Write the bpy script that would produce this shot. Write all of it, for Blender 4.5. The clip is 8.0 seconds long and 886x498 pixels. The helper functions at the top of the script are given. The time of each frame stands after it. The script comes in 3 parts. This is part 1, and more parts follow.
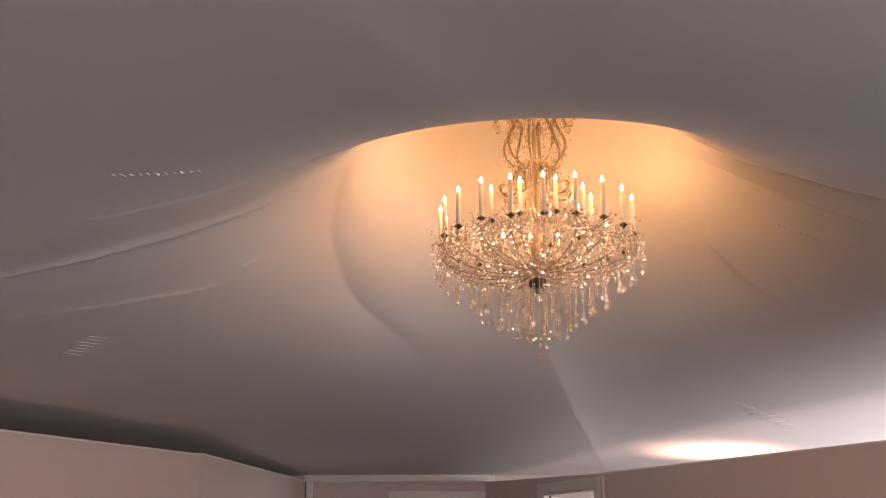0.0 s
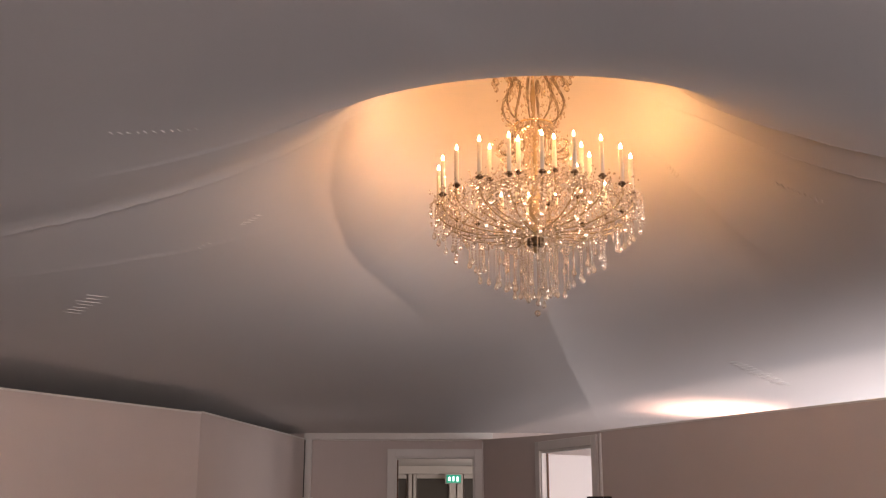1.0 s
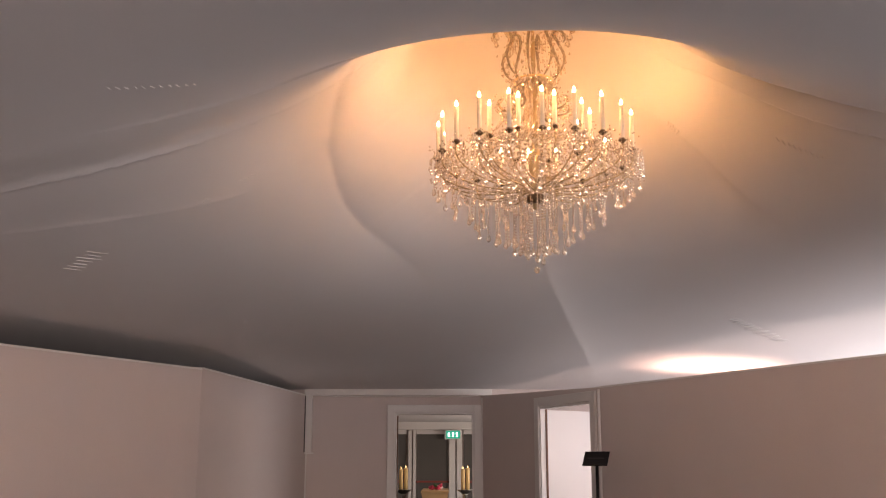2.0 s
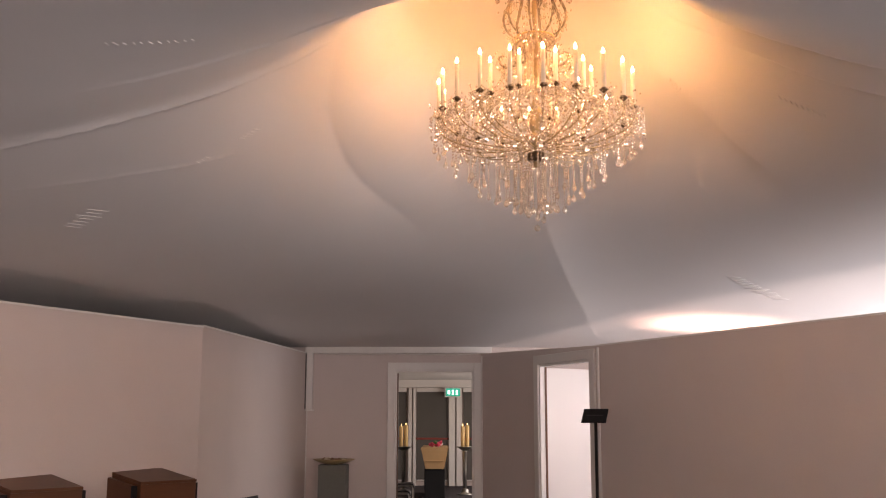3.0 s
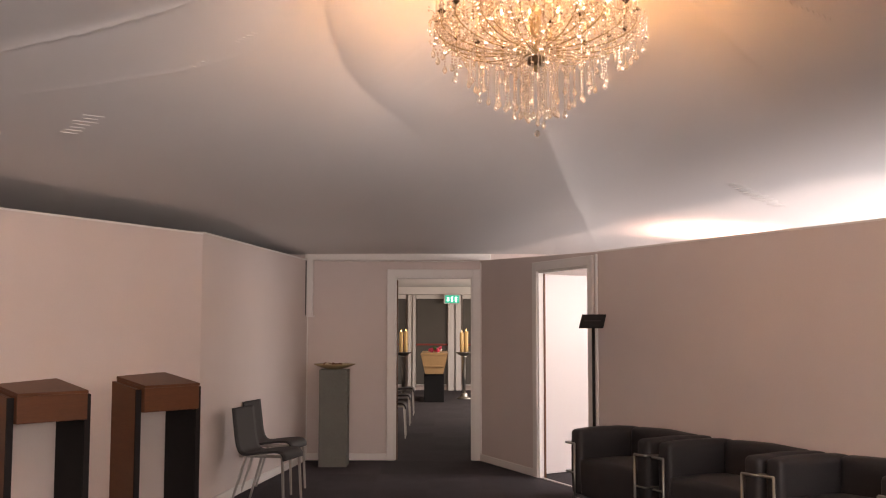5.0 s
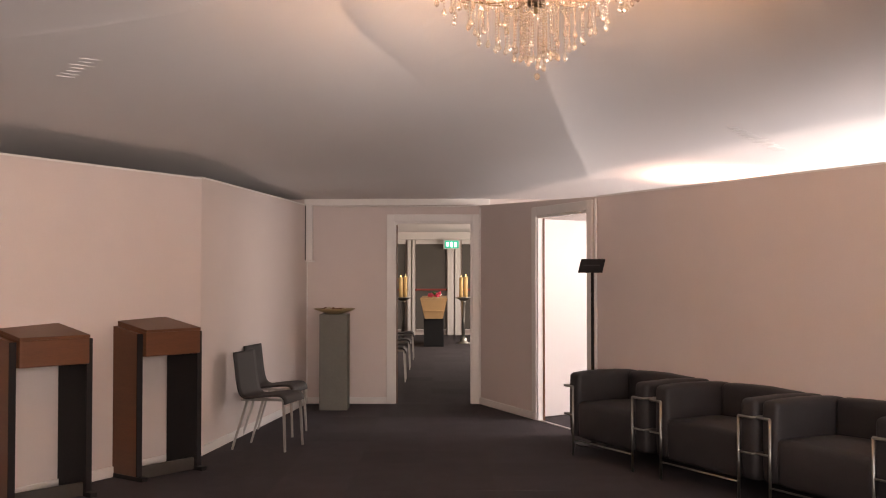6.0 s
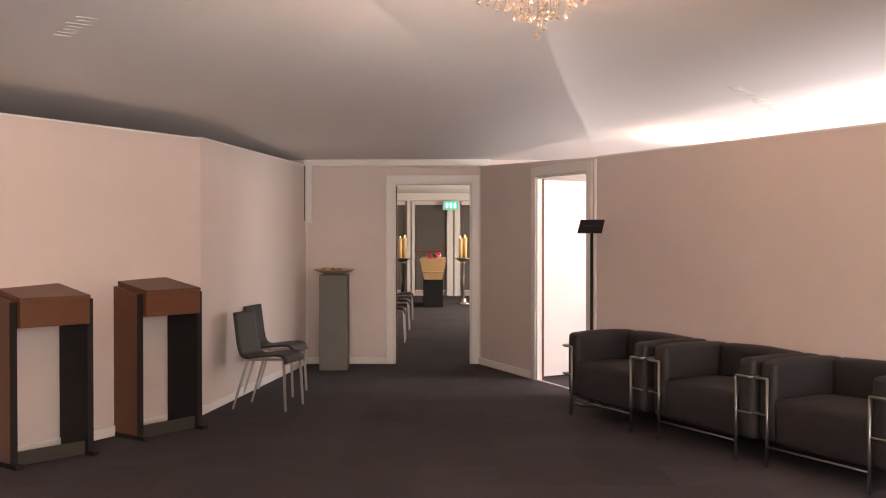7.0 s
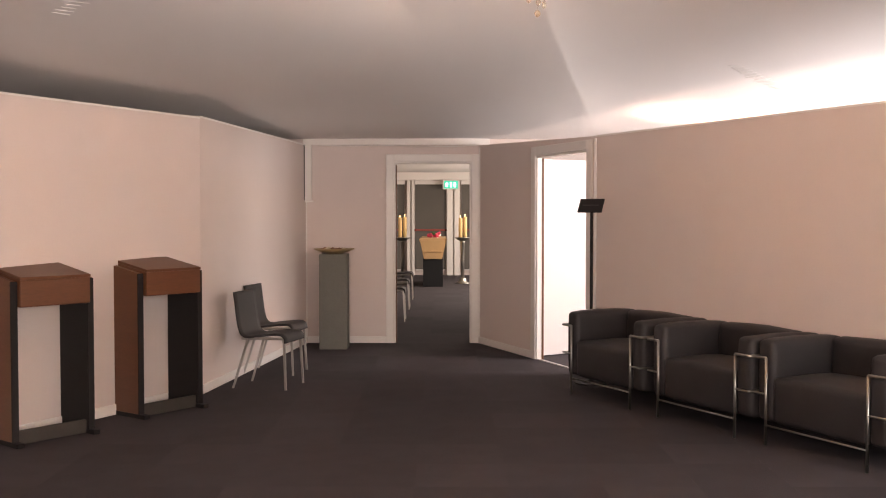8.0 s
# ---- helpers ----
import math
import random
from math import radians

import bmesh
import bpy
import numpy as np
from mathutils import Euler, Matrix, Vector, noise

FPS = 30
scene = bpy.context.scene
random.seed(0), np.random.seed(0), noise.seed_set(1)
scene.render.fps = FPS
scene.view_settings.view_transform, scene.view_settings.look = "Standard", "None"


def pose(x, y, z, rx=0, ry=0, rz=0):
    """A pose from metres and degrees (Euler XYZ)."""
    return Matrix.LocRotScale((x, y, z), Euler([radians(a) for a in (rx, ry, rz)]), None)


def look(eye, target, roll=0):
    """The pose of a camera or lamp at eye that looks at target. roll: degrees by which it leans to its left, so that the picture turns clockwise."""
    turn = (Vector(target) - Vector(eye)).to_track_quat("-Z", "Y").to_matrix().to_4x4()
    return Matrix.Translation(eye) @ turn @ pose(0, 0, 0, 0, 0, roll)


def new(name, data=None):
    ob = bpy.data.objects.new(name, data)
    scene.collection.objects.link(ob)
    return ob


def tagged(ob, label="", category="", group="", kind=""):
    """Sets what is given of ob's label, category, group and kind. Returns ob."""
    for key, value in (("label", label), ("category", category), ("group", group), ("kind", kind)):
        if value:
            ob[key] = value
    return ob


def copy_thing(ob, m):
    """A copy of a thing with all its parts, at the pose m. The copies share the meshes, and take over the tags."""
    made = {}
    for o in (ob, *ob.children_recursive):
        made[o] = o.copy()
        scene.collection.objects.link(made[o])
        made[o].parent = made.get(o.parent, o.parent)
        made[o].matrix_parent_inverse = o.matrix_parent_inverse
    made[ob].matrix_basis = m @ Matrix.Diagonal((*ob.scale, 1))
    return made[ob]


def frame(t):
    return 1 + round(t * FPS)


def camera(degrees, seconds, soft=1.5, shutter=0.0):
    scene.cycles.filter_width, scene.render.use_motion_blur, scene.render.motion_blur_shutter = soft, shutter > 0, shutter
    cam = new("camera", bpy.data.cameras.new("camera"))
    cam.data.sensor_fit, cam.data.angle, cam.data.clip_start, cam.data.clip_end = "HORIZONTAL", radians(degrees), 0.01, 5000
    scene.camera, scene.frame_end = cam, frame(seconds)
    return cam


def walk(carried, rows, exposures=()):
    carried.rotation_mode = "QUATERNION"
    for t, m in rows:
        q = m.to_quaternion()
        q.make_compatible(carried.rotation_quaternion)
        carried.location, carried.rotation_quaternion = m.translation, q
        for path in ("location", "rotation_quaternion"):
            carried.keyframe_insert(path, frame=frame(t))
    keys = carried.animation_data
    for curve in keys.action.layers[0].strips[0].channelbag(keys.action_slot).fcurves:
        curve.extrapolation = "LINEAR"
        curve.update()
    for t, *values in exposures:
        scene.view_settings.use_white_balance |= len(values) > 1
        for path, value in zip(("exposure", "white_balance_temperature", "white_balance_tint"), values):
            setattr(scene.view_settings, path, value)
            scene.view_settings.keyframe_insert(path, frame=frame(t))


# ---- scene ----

# ---------------------------------------------------------------- camera
cam = camera(47.07, 8.0, soft=1.1)
PATH = [
    (0.0, 0.249, 16.628, 0.05),
    (0.5, 0.175, 15.787, 0.022),
    (1.0, 0.143, 14.371, 0.025),
    (1.5, 0.121, 13.149, 0.008),
    (3.0, 0.128, 9.678, 0.122),
    (3.5, 0.113, 8.516, 0.073),
    (4.0, 0.092, 7.166, 0.091),
    (4.5, 0.087, 5.947, 0.105),
    (6.0, 0.04, 1.441, -0.002),
    (6.5, 0.028, 0.247, 0.032),
    (7.0, 0.008, -0.748, 0.011),
    (7.5, 0.002, -1.52, 0.001),
    (8.0, 0.0, -1.9, 0.0),
]
HEAD = 0.12      # the lens sits this far ahead of the tripod's hinge


def tripod(yaw, tilt, roll):
    p = radians(tilt)
    return pose(0, HEAD * math.cos(p), 1.438 + HEAD * math.sin(p), 90 + tilt, 0, yaw) @ pose(0, 0, 0, 0, 0, roll)


EXPOSURE = [(0.0, 0.16, 6950, 21), (1.5, 0.26, 6950, 21), (3.5, 0.57, 7050, 21), (4.5, 0.74, 7200, 20), (6.5, 1.17, 7350, 20), (8.0, 1.43, 7350, 19)]
walk(cam, [(t, tripod(a, b, c)) for t, a, b, c in PATH], EXPOSURE)

# ---------------------------------------------------------------- light
world = bpy.data.worlds.new("world")
scene.world = world
world.use_nodes = True
wn = world.node_tree
sky = wn.nodes.new("ShaderNodeTexSky")
sky.sky_type, sky.sun_disc = "NISHITA", False
sky.sun_elevation, sky.sun_rotation = radians(30), radians(90)
wn.nodes["Background"].inputs[1].default_value = 0.08
wn.links.new(sky.outputs[0], wn.nodes["Background"].inputs[0])


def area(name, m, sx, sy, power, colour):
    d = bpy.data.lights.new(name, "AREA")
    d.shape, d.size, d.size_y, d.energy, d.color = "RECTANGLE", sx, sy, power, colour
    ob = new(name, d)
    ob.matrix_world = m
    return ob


# daylight of the unseen window row on the right, lamp turned up to the ceiling
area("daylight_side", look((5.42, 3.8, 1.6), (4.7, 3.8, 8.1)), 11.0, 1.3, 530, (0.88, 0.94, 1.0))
# added fill lamp, turned up to the ceiling; windows behind the camera are assumed
area("fill_back", look((1.0, -2.80, 1.5), (0.7, -0.5, 8.0)), 6.0, 1.2, 305, (1.0, 0.92, 0.89))
# daylight from the side passage's window, level through the open doorway
area("daylight_passage", look((5.42, 9.7, 1.5), (0.4, 9.5, 1.3)), 2.4, 1.3, 58, (0.90, 0.95, 1.0))
# uplighter behind the partition
up = bpy.data.lights.new("uplighter_lamp", "SPOT")
up.energy, up.spot_size, up.spot_blend, up.shadow_soft_size, up.color = 165, radians(78), 1.0, 0.22, (1.0, 0.61, 0.48)
new("uplighter_lamp", up).matrix_world = look((2.46, 9.44, 1.40), (2.42, 9.38, 3.0))
# added fill for the far room; its unseen side windows are assumed
area("fill_far_room", look((2.85, 19.5, 1.5), (0, 19.5, 1.0)), 7.0, 1.4, 92, (1.0, 0.93, 0.85))

# ---------------------------------------------------------------- materials


def material(name, colour, rough=0.6, metal=0.0, grain=0.0, scale=40.0, bump=0.0, stain=0.0, stain_scale=1.5, vary=0.0, stretch=(1, 1, 1),
             coat=0.0, sheen=0.0, spec=0.5):
    """Base colour with fine grain, broad staining, relief and variation from object to object."""
    m = bpy.data.materials.new(name)
    m.use_nodes = True
    t = m.node_tree
    b = t.nodes["Principled BSDF"]
    b.inputs["Roughness"].default_value, b.inputs["Metallic"].default_value = rough, metal
    b.inputs["Specular IOR Level"].default_value = spec
    b.inputs["Coat Weight"].default_value, b.inputs["Sheen Weight"].default_value = coat, sheen
    co = t.nodes.new("ShaderNodeTexCoord")
    mp = t.nodes.new("ShaderNodeMapping")
    mp.inputs["Scale"].default_value = stretch
    t.links.new(co.outputs["Object"], mp.inputs["Vector"])
    fine, broad = t.nodes.new("ShaderNodeTexNoise"), t.nodes.new("ShaderNodeTexNoise")
    fine.inputs["Scale"].default_value, fine.inputs["Detail"].default_value = scale, 5
    broad.inputs["Scale"].default_value, broad.inputs["Detail"].default_value = stain_scale, 3
    for n in (fine, broad):
        t.links.new(mp.outputs[0], n.inputs["Vector"])
    total = None
    terms = [(fine.outputs["Fac"], grain), (broad.outputs["Fac"], stain)]
    if vary:
        info = t.nodes.new("ShaderNodeObjectInfo")
        terms.append((info.outputs["Random"], vary))
    for out, amount in terms:
        n = t.nodes.new("ShaderNodeMath")
        n.operation = "MULTIPLY_ADD"
        n.inputs[1].default_value, n.inputs[2].default_value = 2 * amount, 1 - amount
        t.links.new(out, n.inputs[0])
        if total is None:
            total = n
        else:
            k = t.nodes.new("ShaderNodeMath")
            k.operation = "MULTIPLY"
            t.links.new(total.outputs[0], k.inputs[0])
            t.links.new(n.outputs[0], k.inputs[1])
            total = k
    mul = t.nodes.new("ShaderNodeVectorMath")
    mul.operation = "SCALE"
    mul.inputs[0].default_value = colour
    t.links.new(total.outputs[0], mul.inputs["Scale"])
    t.links.new(mul.outputs[0], b.inputs["Base Color"])
    if bump:
        n = t.nodes.new("ShaderNodeBump")
        n.inputs["Strength"].default_value, n.inputs["Distance"].default_value = bump, 0.004
        t.links.new(fine.outputs["Fac"], n.inputs["Height"])
        t.links.new(n.outputs[0], b.inputs["Normal"])
    return m


def glowing(name, colour, strength):
    m = bpy.data.materials.new(name)
    m.use_nodes = True
    b = m.node_tree.nodes["Principled BSDF"]
    b.inputs["Base Color"].default_value = (*colour, 1)
    b.inputs["Emission Color"].default_value, b.inputs["Emission Strength"].default_value = (*colour, 1), strength
    return m


def faceted(name, colour, rough, clear, glass, gloss):
    """Small cut crystals: light passes straight or bent, glints off facets, and is scattered by the many cuts."""
    m = bpy.data.materials.new(name)
    m.use_nodes = True
    t = m.node_tree
    t.nodes.remove(t.nodes["Principled BSDF"])
    def mixed(fac, x, y):
        n = t.nodes.new("ShaderNodeMixShader")
        n.inputs[0].default_value = fac
        t.links.new(x.outputs[0], n.inputs[1])
        t.links.new(y.outputs[0], n.inputs[2])
        return n
    nodes = {}
    for kind, tint in (("Transparent", (0.99, 0.97, 0.95)), ("Glass", (1.0, 0.97, 0.93)), ("Glossy", colour), ("Diffuse", colour), ("Translucent", colour)):
        n = t.nodes.new("ShaderNodeBsdf" + kind)
        n.inputs["Color"].default_value = (*tint, 1)
        nodes[kind] = n
    nodes["Glossy"].inputs["Roughness"].default_value = rough
    nodes["Glass"].inputs["Roughness"].default_value, nodes["Glass"].inputs["IOR"].default_value = 0.06, 1.5
    rest = 1 - clear - glass
    cut = mixed(gloss / rest, mixed(0.5, nodes["Diffuse"], nodes["Translucent"]), nodes["Glossy"])
    bent = mixed(glass / (1 - clear), cut, nodes["Glass"])
    t.links.new(mixed(clear, bent, nodes["Transparent"]).outputs[0], t.nodes["Material Output"].inputs["Surface"])
    return m


FABRIC = material("stretched_tent_fabric", (0.76, 0.73, 0.71), 0.8, grain=0.03, scale=160, stain=0.05, stain_scale=0.7, bump=0.05, sheen=0.1)
WALL = material("painted_wall", (0.70, 0.605, 0.565), 0.75, grain=0.03, scale=90, stain=0.07, stain_scale=1.1, bump=0.15)
TRIM = material("white_gloss_paint", (0.82, 0.78, 0.74), 0.4, grain=0.02, scale=60, stain=0.05, bump=0.04)
DOORPAINT = material("white_door_paint", (0.60, 0.555, 0.535), 0.35, grain=0.015, scale=50, stain=0.03)
CARPET = material("dark_carpet", (0.0535, 0.047, 0.0515), 0.97, grain=0.4, scale=420, stain=0.18, stain_scale=4, bump=0.5, vary=0.13, spec=0.2)
SLAB = material("subfloor", (0.05, 0.047, 0.045), 0.9, grain=0.2, scale=60, stain=0.2)
WOOD = material("reddish_brown_veneer", (0.125, 0.044, 0.0165), 0.42, spec=0.45, grain=0.22, scale=22, stain=0.15, stain_scale=3, stretch=(1, 1, 9), bump=0.05, vary=0.08)
BLACK = material("black_lacquer", (0.017, 0.014, 0.014), 0.6, spec=0.2, grain=0.1, scale=60, stain=0.1)
STEELGREY = material("grey_floor_plate", (0.060, 0.050, 0.042), 0.5, metal=0.3, grain=0.1, scale=50, stain=0.1)
LEATHER = material("black_leather", (0.0320, 0.0292, 0.0305), 0.5, spec=0.3, grain=0.2, scale=120, stain=0.2, stain_scale=5, bump=0.3)
CHROME = material("chrome", (0.36, 0.36, 0.33), 0.36, metal=1.0, grain=0.02, scale=80, stain=0.05)
SHELL = material("dark_grey_moulded_seat", (0.038, 0.034, 0.034), 0.6, spec=0.3, grain=0.08, scale=200, stain=0.08, bump=0.15)
LEG = material("silver_lacquered_leg", (0.52, 0.49, 0.46), 0.35, metal=0.7, grain=0.04, scale=80, stain=0.05)
CONCRETE = material("grey_green_stone", (0.140, 0.138, 0.118), 0.7, grain=0.12, scale=45, stain=0.18, stain_scale=3, bump=0.2)
DISH = material("pale_wooden_dish", (0.42, 0.30, 0.15), 0.5, grain=0.15, scale=30, stain=0.1, stretch=(1, 6, 1))
NUTS = material("brown_dried_fruit", (0.20, 0.075, 0.03), 0.6, grain=0.2, scale=80, vary=0.3)
PALE = material("cream_sweets", (0.62, 0.52, 0.36), 0.6, grain=0.15, scale=80, vary=0.1)
PINE = material("light_coffin_wood", (0.60, 0.38, 0.18), 0.45, grain=0.15, scale=20, stain=0.1, stretch=(6, 1, 1))
DRAPE = material("black_drape", (0.012, 0.012, 0.013), 0.9, grain=0.2, scale=80, stain=0.2)
WAX = material("cream_wax", (0.72, 0.50, 0.22), 0.5, grain=0.05, scale=30, stain=0.06)
BLIND = material("dark_roller_blind", (0.12, 0.11, 0.098), 0.85, grain=0.12, scale=120, stain=0.12)
RED = material("red_brown_rail", (0.30, 0.06, 0.045), 0.45, grain=0.12, scale=40, stain=0.1)
ROSE = material("pink_petal", (0.65, 0.06, 0.12), 0.6, grain=0.15, scale=60, vary=0.2)
PETAL = material("white_petal", (0.80, 0.74, 0.72), 0.6, grain=0.1, scale=60)
LEAFG = material("green_leaf", (0.05, 0.10, 0.03), 0.5, grain=0.2, scale=60, vary=0.2)
GOLD = material("pale_gilt_arm", (0.68, 0.50, 0.27), 0.28, metal=0.6, grain=0.08, scale=60, stain=0.1)
ARMGLASS = material("pale_gilt_glass_arm", (0.62, 0.49, 0.31), 0.22, metal=0.45, grain=0.1, scale=70, stain=0.12)
CANDLE = material("ivory_candle_sleeve", (0.75, 0.70, 0.60), 0.4, grain=0.04, scale=60, stain=0.05)
DARKMETAL = material("dark_bronze_cup", (0.10, 0.075, 0.05), 0.3, metal=0.9, grain=0.1, scale=60)
CRYSTAL = faceted("cut_crystal", (1.0, 0.92, 0.80), 0.16, 0.34, 0.30, 0.27)
SCROLL = faceted("tan_scroll_glass", (0.50, 0.40, 0.28), 0.25, 0.36, 0.14, 0.2)
BULB = glowing("lit_candle_bulb", (1.0, 0.52, 0.205), 265)
FLAME = glowing("candle_flame", (1.0, 0.62, 0.25), 5)
SIGNGREEN = glowing("lit_green_sign", (0.02, 0.40, 0.27), 0.55)
SIGNWHITE = glowing("lit_white_symbol", (0.75, 1.0, 0.95), 1.6)

# ---------------------------------------------------------------- mesh helpers


def part(name, bm, mat, parent=None, label="", smooth=False):
    me = bpy.data.meshes.new(name)
    bmesh.ops.recalc_face_normals(bm, faces=bm.faces)
    bm.to_mesh(me)
    bm.free()
    for p in me.polygons:
        p.use_smooth = smooth
    me.materials.append(mat)
    ob = new(name, me)
    if parent is not None:
        ob.parent = parent
    if label:
        ob["label"] = label
    return ob


def share(name, me, parent, m):
    ob = new(name, me)
    ob.parent = parent
    ob.matrix_basis = m
    return ob


def empty(name, m, label, category, group=""):
    ob = new(name)
    ob.empty_display_size = 0.1
    ob.matrix_basis = m
    return tagged(ob, label, category, group)


def box(x0, x1, y0, y1, z0, z1, bevel=0.0, seg=2, bm=None):
    own = bmesh.new()
    bmesh.ops.create_cube(own, size=1.0)
    for v in own.verts:
        v.co = Vector(((x0 + x1) / 2 + v.co.x * (x1 - x0), (y0 + y1) / 2 + v.co.y * (y1 - y0), (z0 + z1) / 2 + v.co.z * (z1 - z0)))
    if bevel:
        bmesh.ops.bevel(own, geom=own.edges[:], offset=bevel, segments=seg, profile=0.6, affect="EDGES")
    return join(bm, own)


def join(bm, own):
    if bm is None:
        return own
    tmp = bpy.data.meshes.new("tmp")
    own.to_mesh(tmp)
    own.free()
    bm.from_mesh(tmp)
    bpy.data.meshes.remove(tmp)
    return bm


def prism(points, z0, z1, bm=None):
    """A standing prism over a plan outline."""
    own = bmesh.new()
    lo = [own.verts.new((x, y, z0)) for x, y in points]
    hi = [own.verts.new((x, y, z1)) for x, y in points]
    own.faces.new(lo[::-1]), own.faces.new(hi)
    for i in range(len(points)):
        j = (i + 1) % len(points)
        own.faces.new((lo[i], lo[j], hi[j], hi[i]))
    return join(bm, own)


def lathe(profile, seg=16, bm=None, at=(0, 0, 0)):
    """A turned shape: profile of (radius, height)."""
    own = bmesh.new()
    rings = []
    for r, z in profile:
        r = max(r, 1e-4)
        rings.append([own.verts.new((at[0] + r * math.cos(2 * math.pi * k / seg), at[1] + r * math.sin(2 * math.pi * k / seg), at[2] + z)) for k in range(seg)])
    for a, b in zip(rings, rings[1:]):
        for k in range(seg):
            own.faces.new((a[k], a[(k + 1) % seg], b[(k + 1) % seg], b[k]))
    own.faces.new(rings[0][::-1]), own.faces.new(rings[-1])
    return join(bm, own)


def tube(points, radius, seg=8, bm=None, square=False):
    """A bar swept along points; radius may be a number or a list."""
    own = bmesh.new()
    pts = [Vector(p) for p in points]
    rs = radius if isinstance(radius, (list, tuple)) else [radius] * len(pts)
    if square:
        seg = 4
    rings, side = [], None
    for i, p in enumerate(pts):
        d = (pts[min(i + 1, len(pts) - 1)] - pts[max(i - 1, 0)]).normalized()
        if side is None:
            side = d.orthogonal().normalized()
            if square:
                side = d.cross(Vector((0.7, 0.71, 0.05))).normalized()
        side = (side - d * side.dot(d)).normalized()
        up_ = d.cross(side)
        rings.append([own.verts.new(p + rs[i] * (math.cos(2 * math.pi * k / seg) * side + math.sin(2 * math.pi * k / seg) * up_)) for k in range(seg)])
    for a, b in zip(rings, rings[1:]):
        for k in range(seg):
            own.faces.new((a[k], a[(k + 1) % seg], b[(k + 1) % seg], b[k]))
    own.faces.new(rings[0][::-1]), own.faces.new(rings[-1])
    return join(bm, own)


def smooth_path(points, n=6):
    """Catmull-Rom points through the given ones."""
    p = [Vector(q) for q in points]
    p = [2 * p[0] - p[1]] + p + [2 * p[-1] - p[-2]]
    out = []
    for i in range(1, len(p) - 2):
        for k in range(n):
            t = k / n
            out.append(0.5 * ((2 * p[i]) + (p[i + 1] - p[i - 1]) * t + (2 * p[i - 1] - 5 * p[i] + 4 * p[i + 1] - p[i + 2]) * t * t
                              + (3 * p[i] - p[i - 1] - 3 * p[i + 1] + p[i + 2]) * t ** 3))
    return out + [p[-2]]


def along(a, b, s, d=0.0):
    """Plan point s metres from a towards b, and d metres to the left of that line."""
    u = (Vector(b) - Vector(a)).normalized()
    return Vector(a) + u * s + Vector((-u.y, u.x)) * d


def wall_run(name, a, b, height, thick, label, openings=(), mat=WALL, side=1, end_height=None):
    """A wall from a to b whose room face is the line a-b; openings: (from, to, bottom, top) along it."""
    length = (Vector(b) - Vector(a)).length
    bm = bmesh.new()
    s = 0.0
    cuts = sorted(openings) + [(length, length, 0, 0)]
    for s0, s1, z0, z1 in cuts:
        if s0 > s + 1e-4:
            prism([along(a, b, s), along(a, b, s0), along(a, b, s0, side * thick), along(a, b, s, side * thick)], 0, height, bm)
        if s1 > s0:
            q = [along(a, b, s0), along(a, b, s1), along(a, b, s1, side * thick), along(a, b, s0, side * thick)]
            if z0 > 0:
                prism(q, 0, z0, bm)
            if z1 < height:
                prism(q, z1, height, bm)
        s = s1
    if end_height is not None:
        u = (Vector(b) - Vector(a)).normalized()
        for v in bm.verts:
            if v.co.z > height - 1e-3:
                v.co.z += (end_height - height) * (v.co.xy - Vector(a)).dot(u) / length
    return tagged(part(name, bm, mat), label, "wall", kind="structure")


# ---------------------------------------------------------------- structure
PEAK = Vector((0.45, 5.0))
FAR = 11.52
FAR_L, FAR_R = (-1.53, FAR), (0.40, FAR)
LEFT_C = (-1.934, 8.23)
RIGHT_C = (1.36, 9.15)
LEFT_END = along(LEFT_C, (-2.394, 7.342), 4.6)
RIGHT_END = along(RIGHT_C, (1.813, 8.258), 5.4)

floor = tagged(part("floor", box(-6.5, 6.0, -3.2, 25.2, -0.15, -0.008), SLAB), "dark floor covered with square carpet tiles", "floor", kind="structure")

wall_run("wall_far", (-6.2, FAR), (6.0, FAR), 2.30, 0.12, "off-white painted wall with a white door frame", [(-0.553 + 6.2, 0.318 + 6.2, 0, 2.03)])
wall_run("wall_left_far", LEFT_C, FAR_L, 2.21, 0.09, "off-white painted partition wall below a fabric ceiling")
wall_run("wall_left_near", LEFT_END, LEFT_C, 2.20, 0.09, "off-white painted partition wall standing behind wooden lecterns")
wall_run("wall_right_far", FAR_R, RIGHT_C, 2.215, 0.06, "beige painted wall with an open doorway", [(1.41, 2.41, 0, 2.02)], end_height=2.135)
wall_run("wall_right_near", RIGHT_C, RIGHT_END, 2.13, 0.09, "beige painted partition wall behind black armchairs")
# outer shell, out of view: walls added to keep outside light off the room
wall_run("wall_outer_left", (-6.2, -3.0), (-6.2, FAR), 3.2, 0.15, "plain painted outer wall, unseen")
wall_run("wall_outer_back", (6.0, -3.0), (-6.2, -3.0), 3.2, 0.15, "plain painted outer wall with windows, unseen", [(2.0, 8.0, 0.75, 2.25)], side=1)
wall_run("wall_outer_right", (5.5, FAR), (5.5, -3.0), 3.2, 0.15, "plain painted outer wall with windows, unseen", [(0.3, 1.8, 0.8, 2.3), (2.1, 13.3, 0.8, 2.3)], side=1)


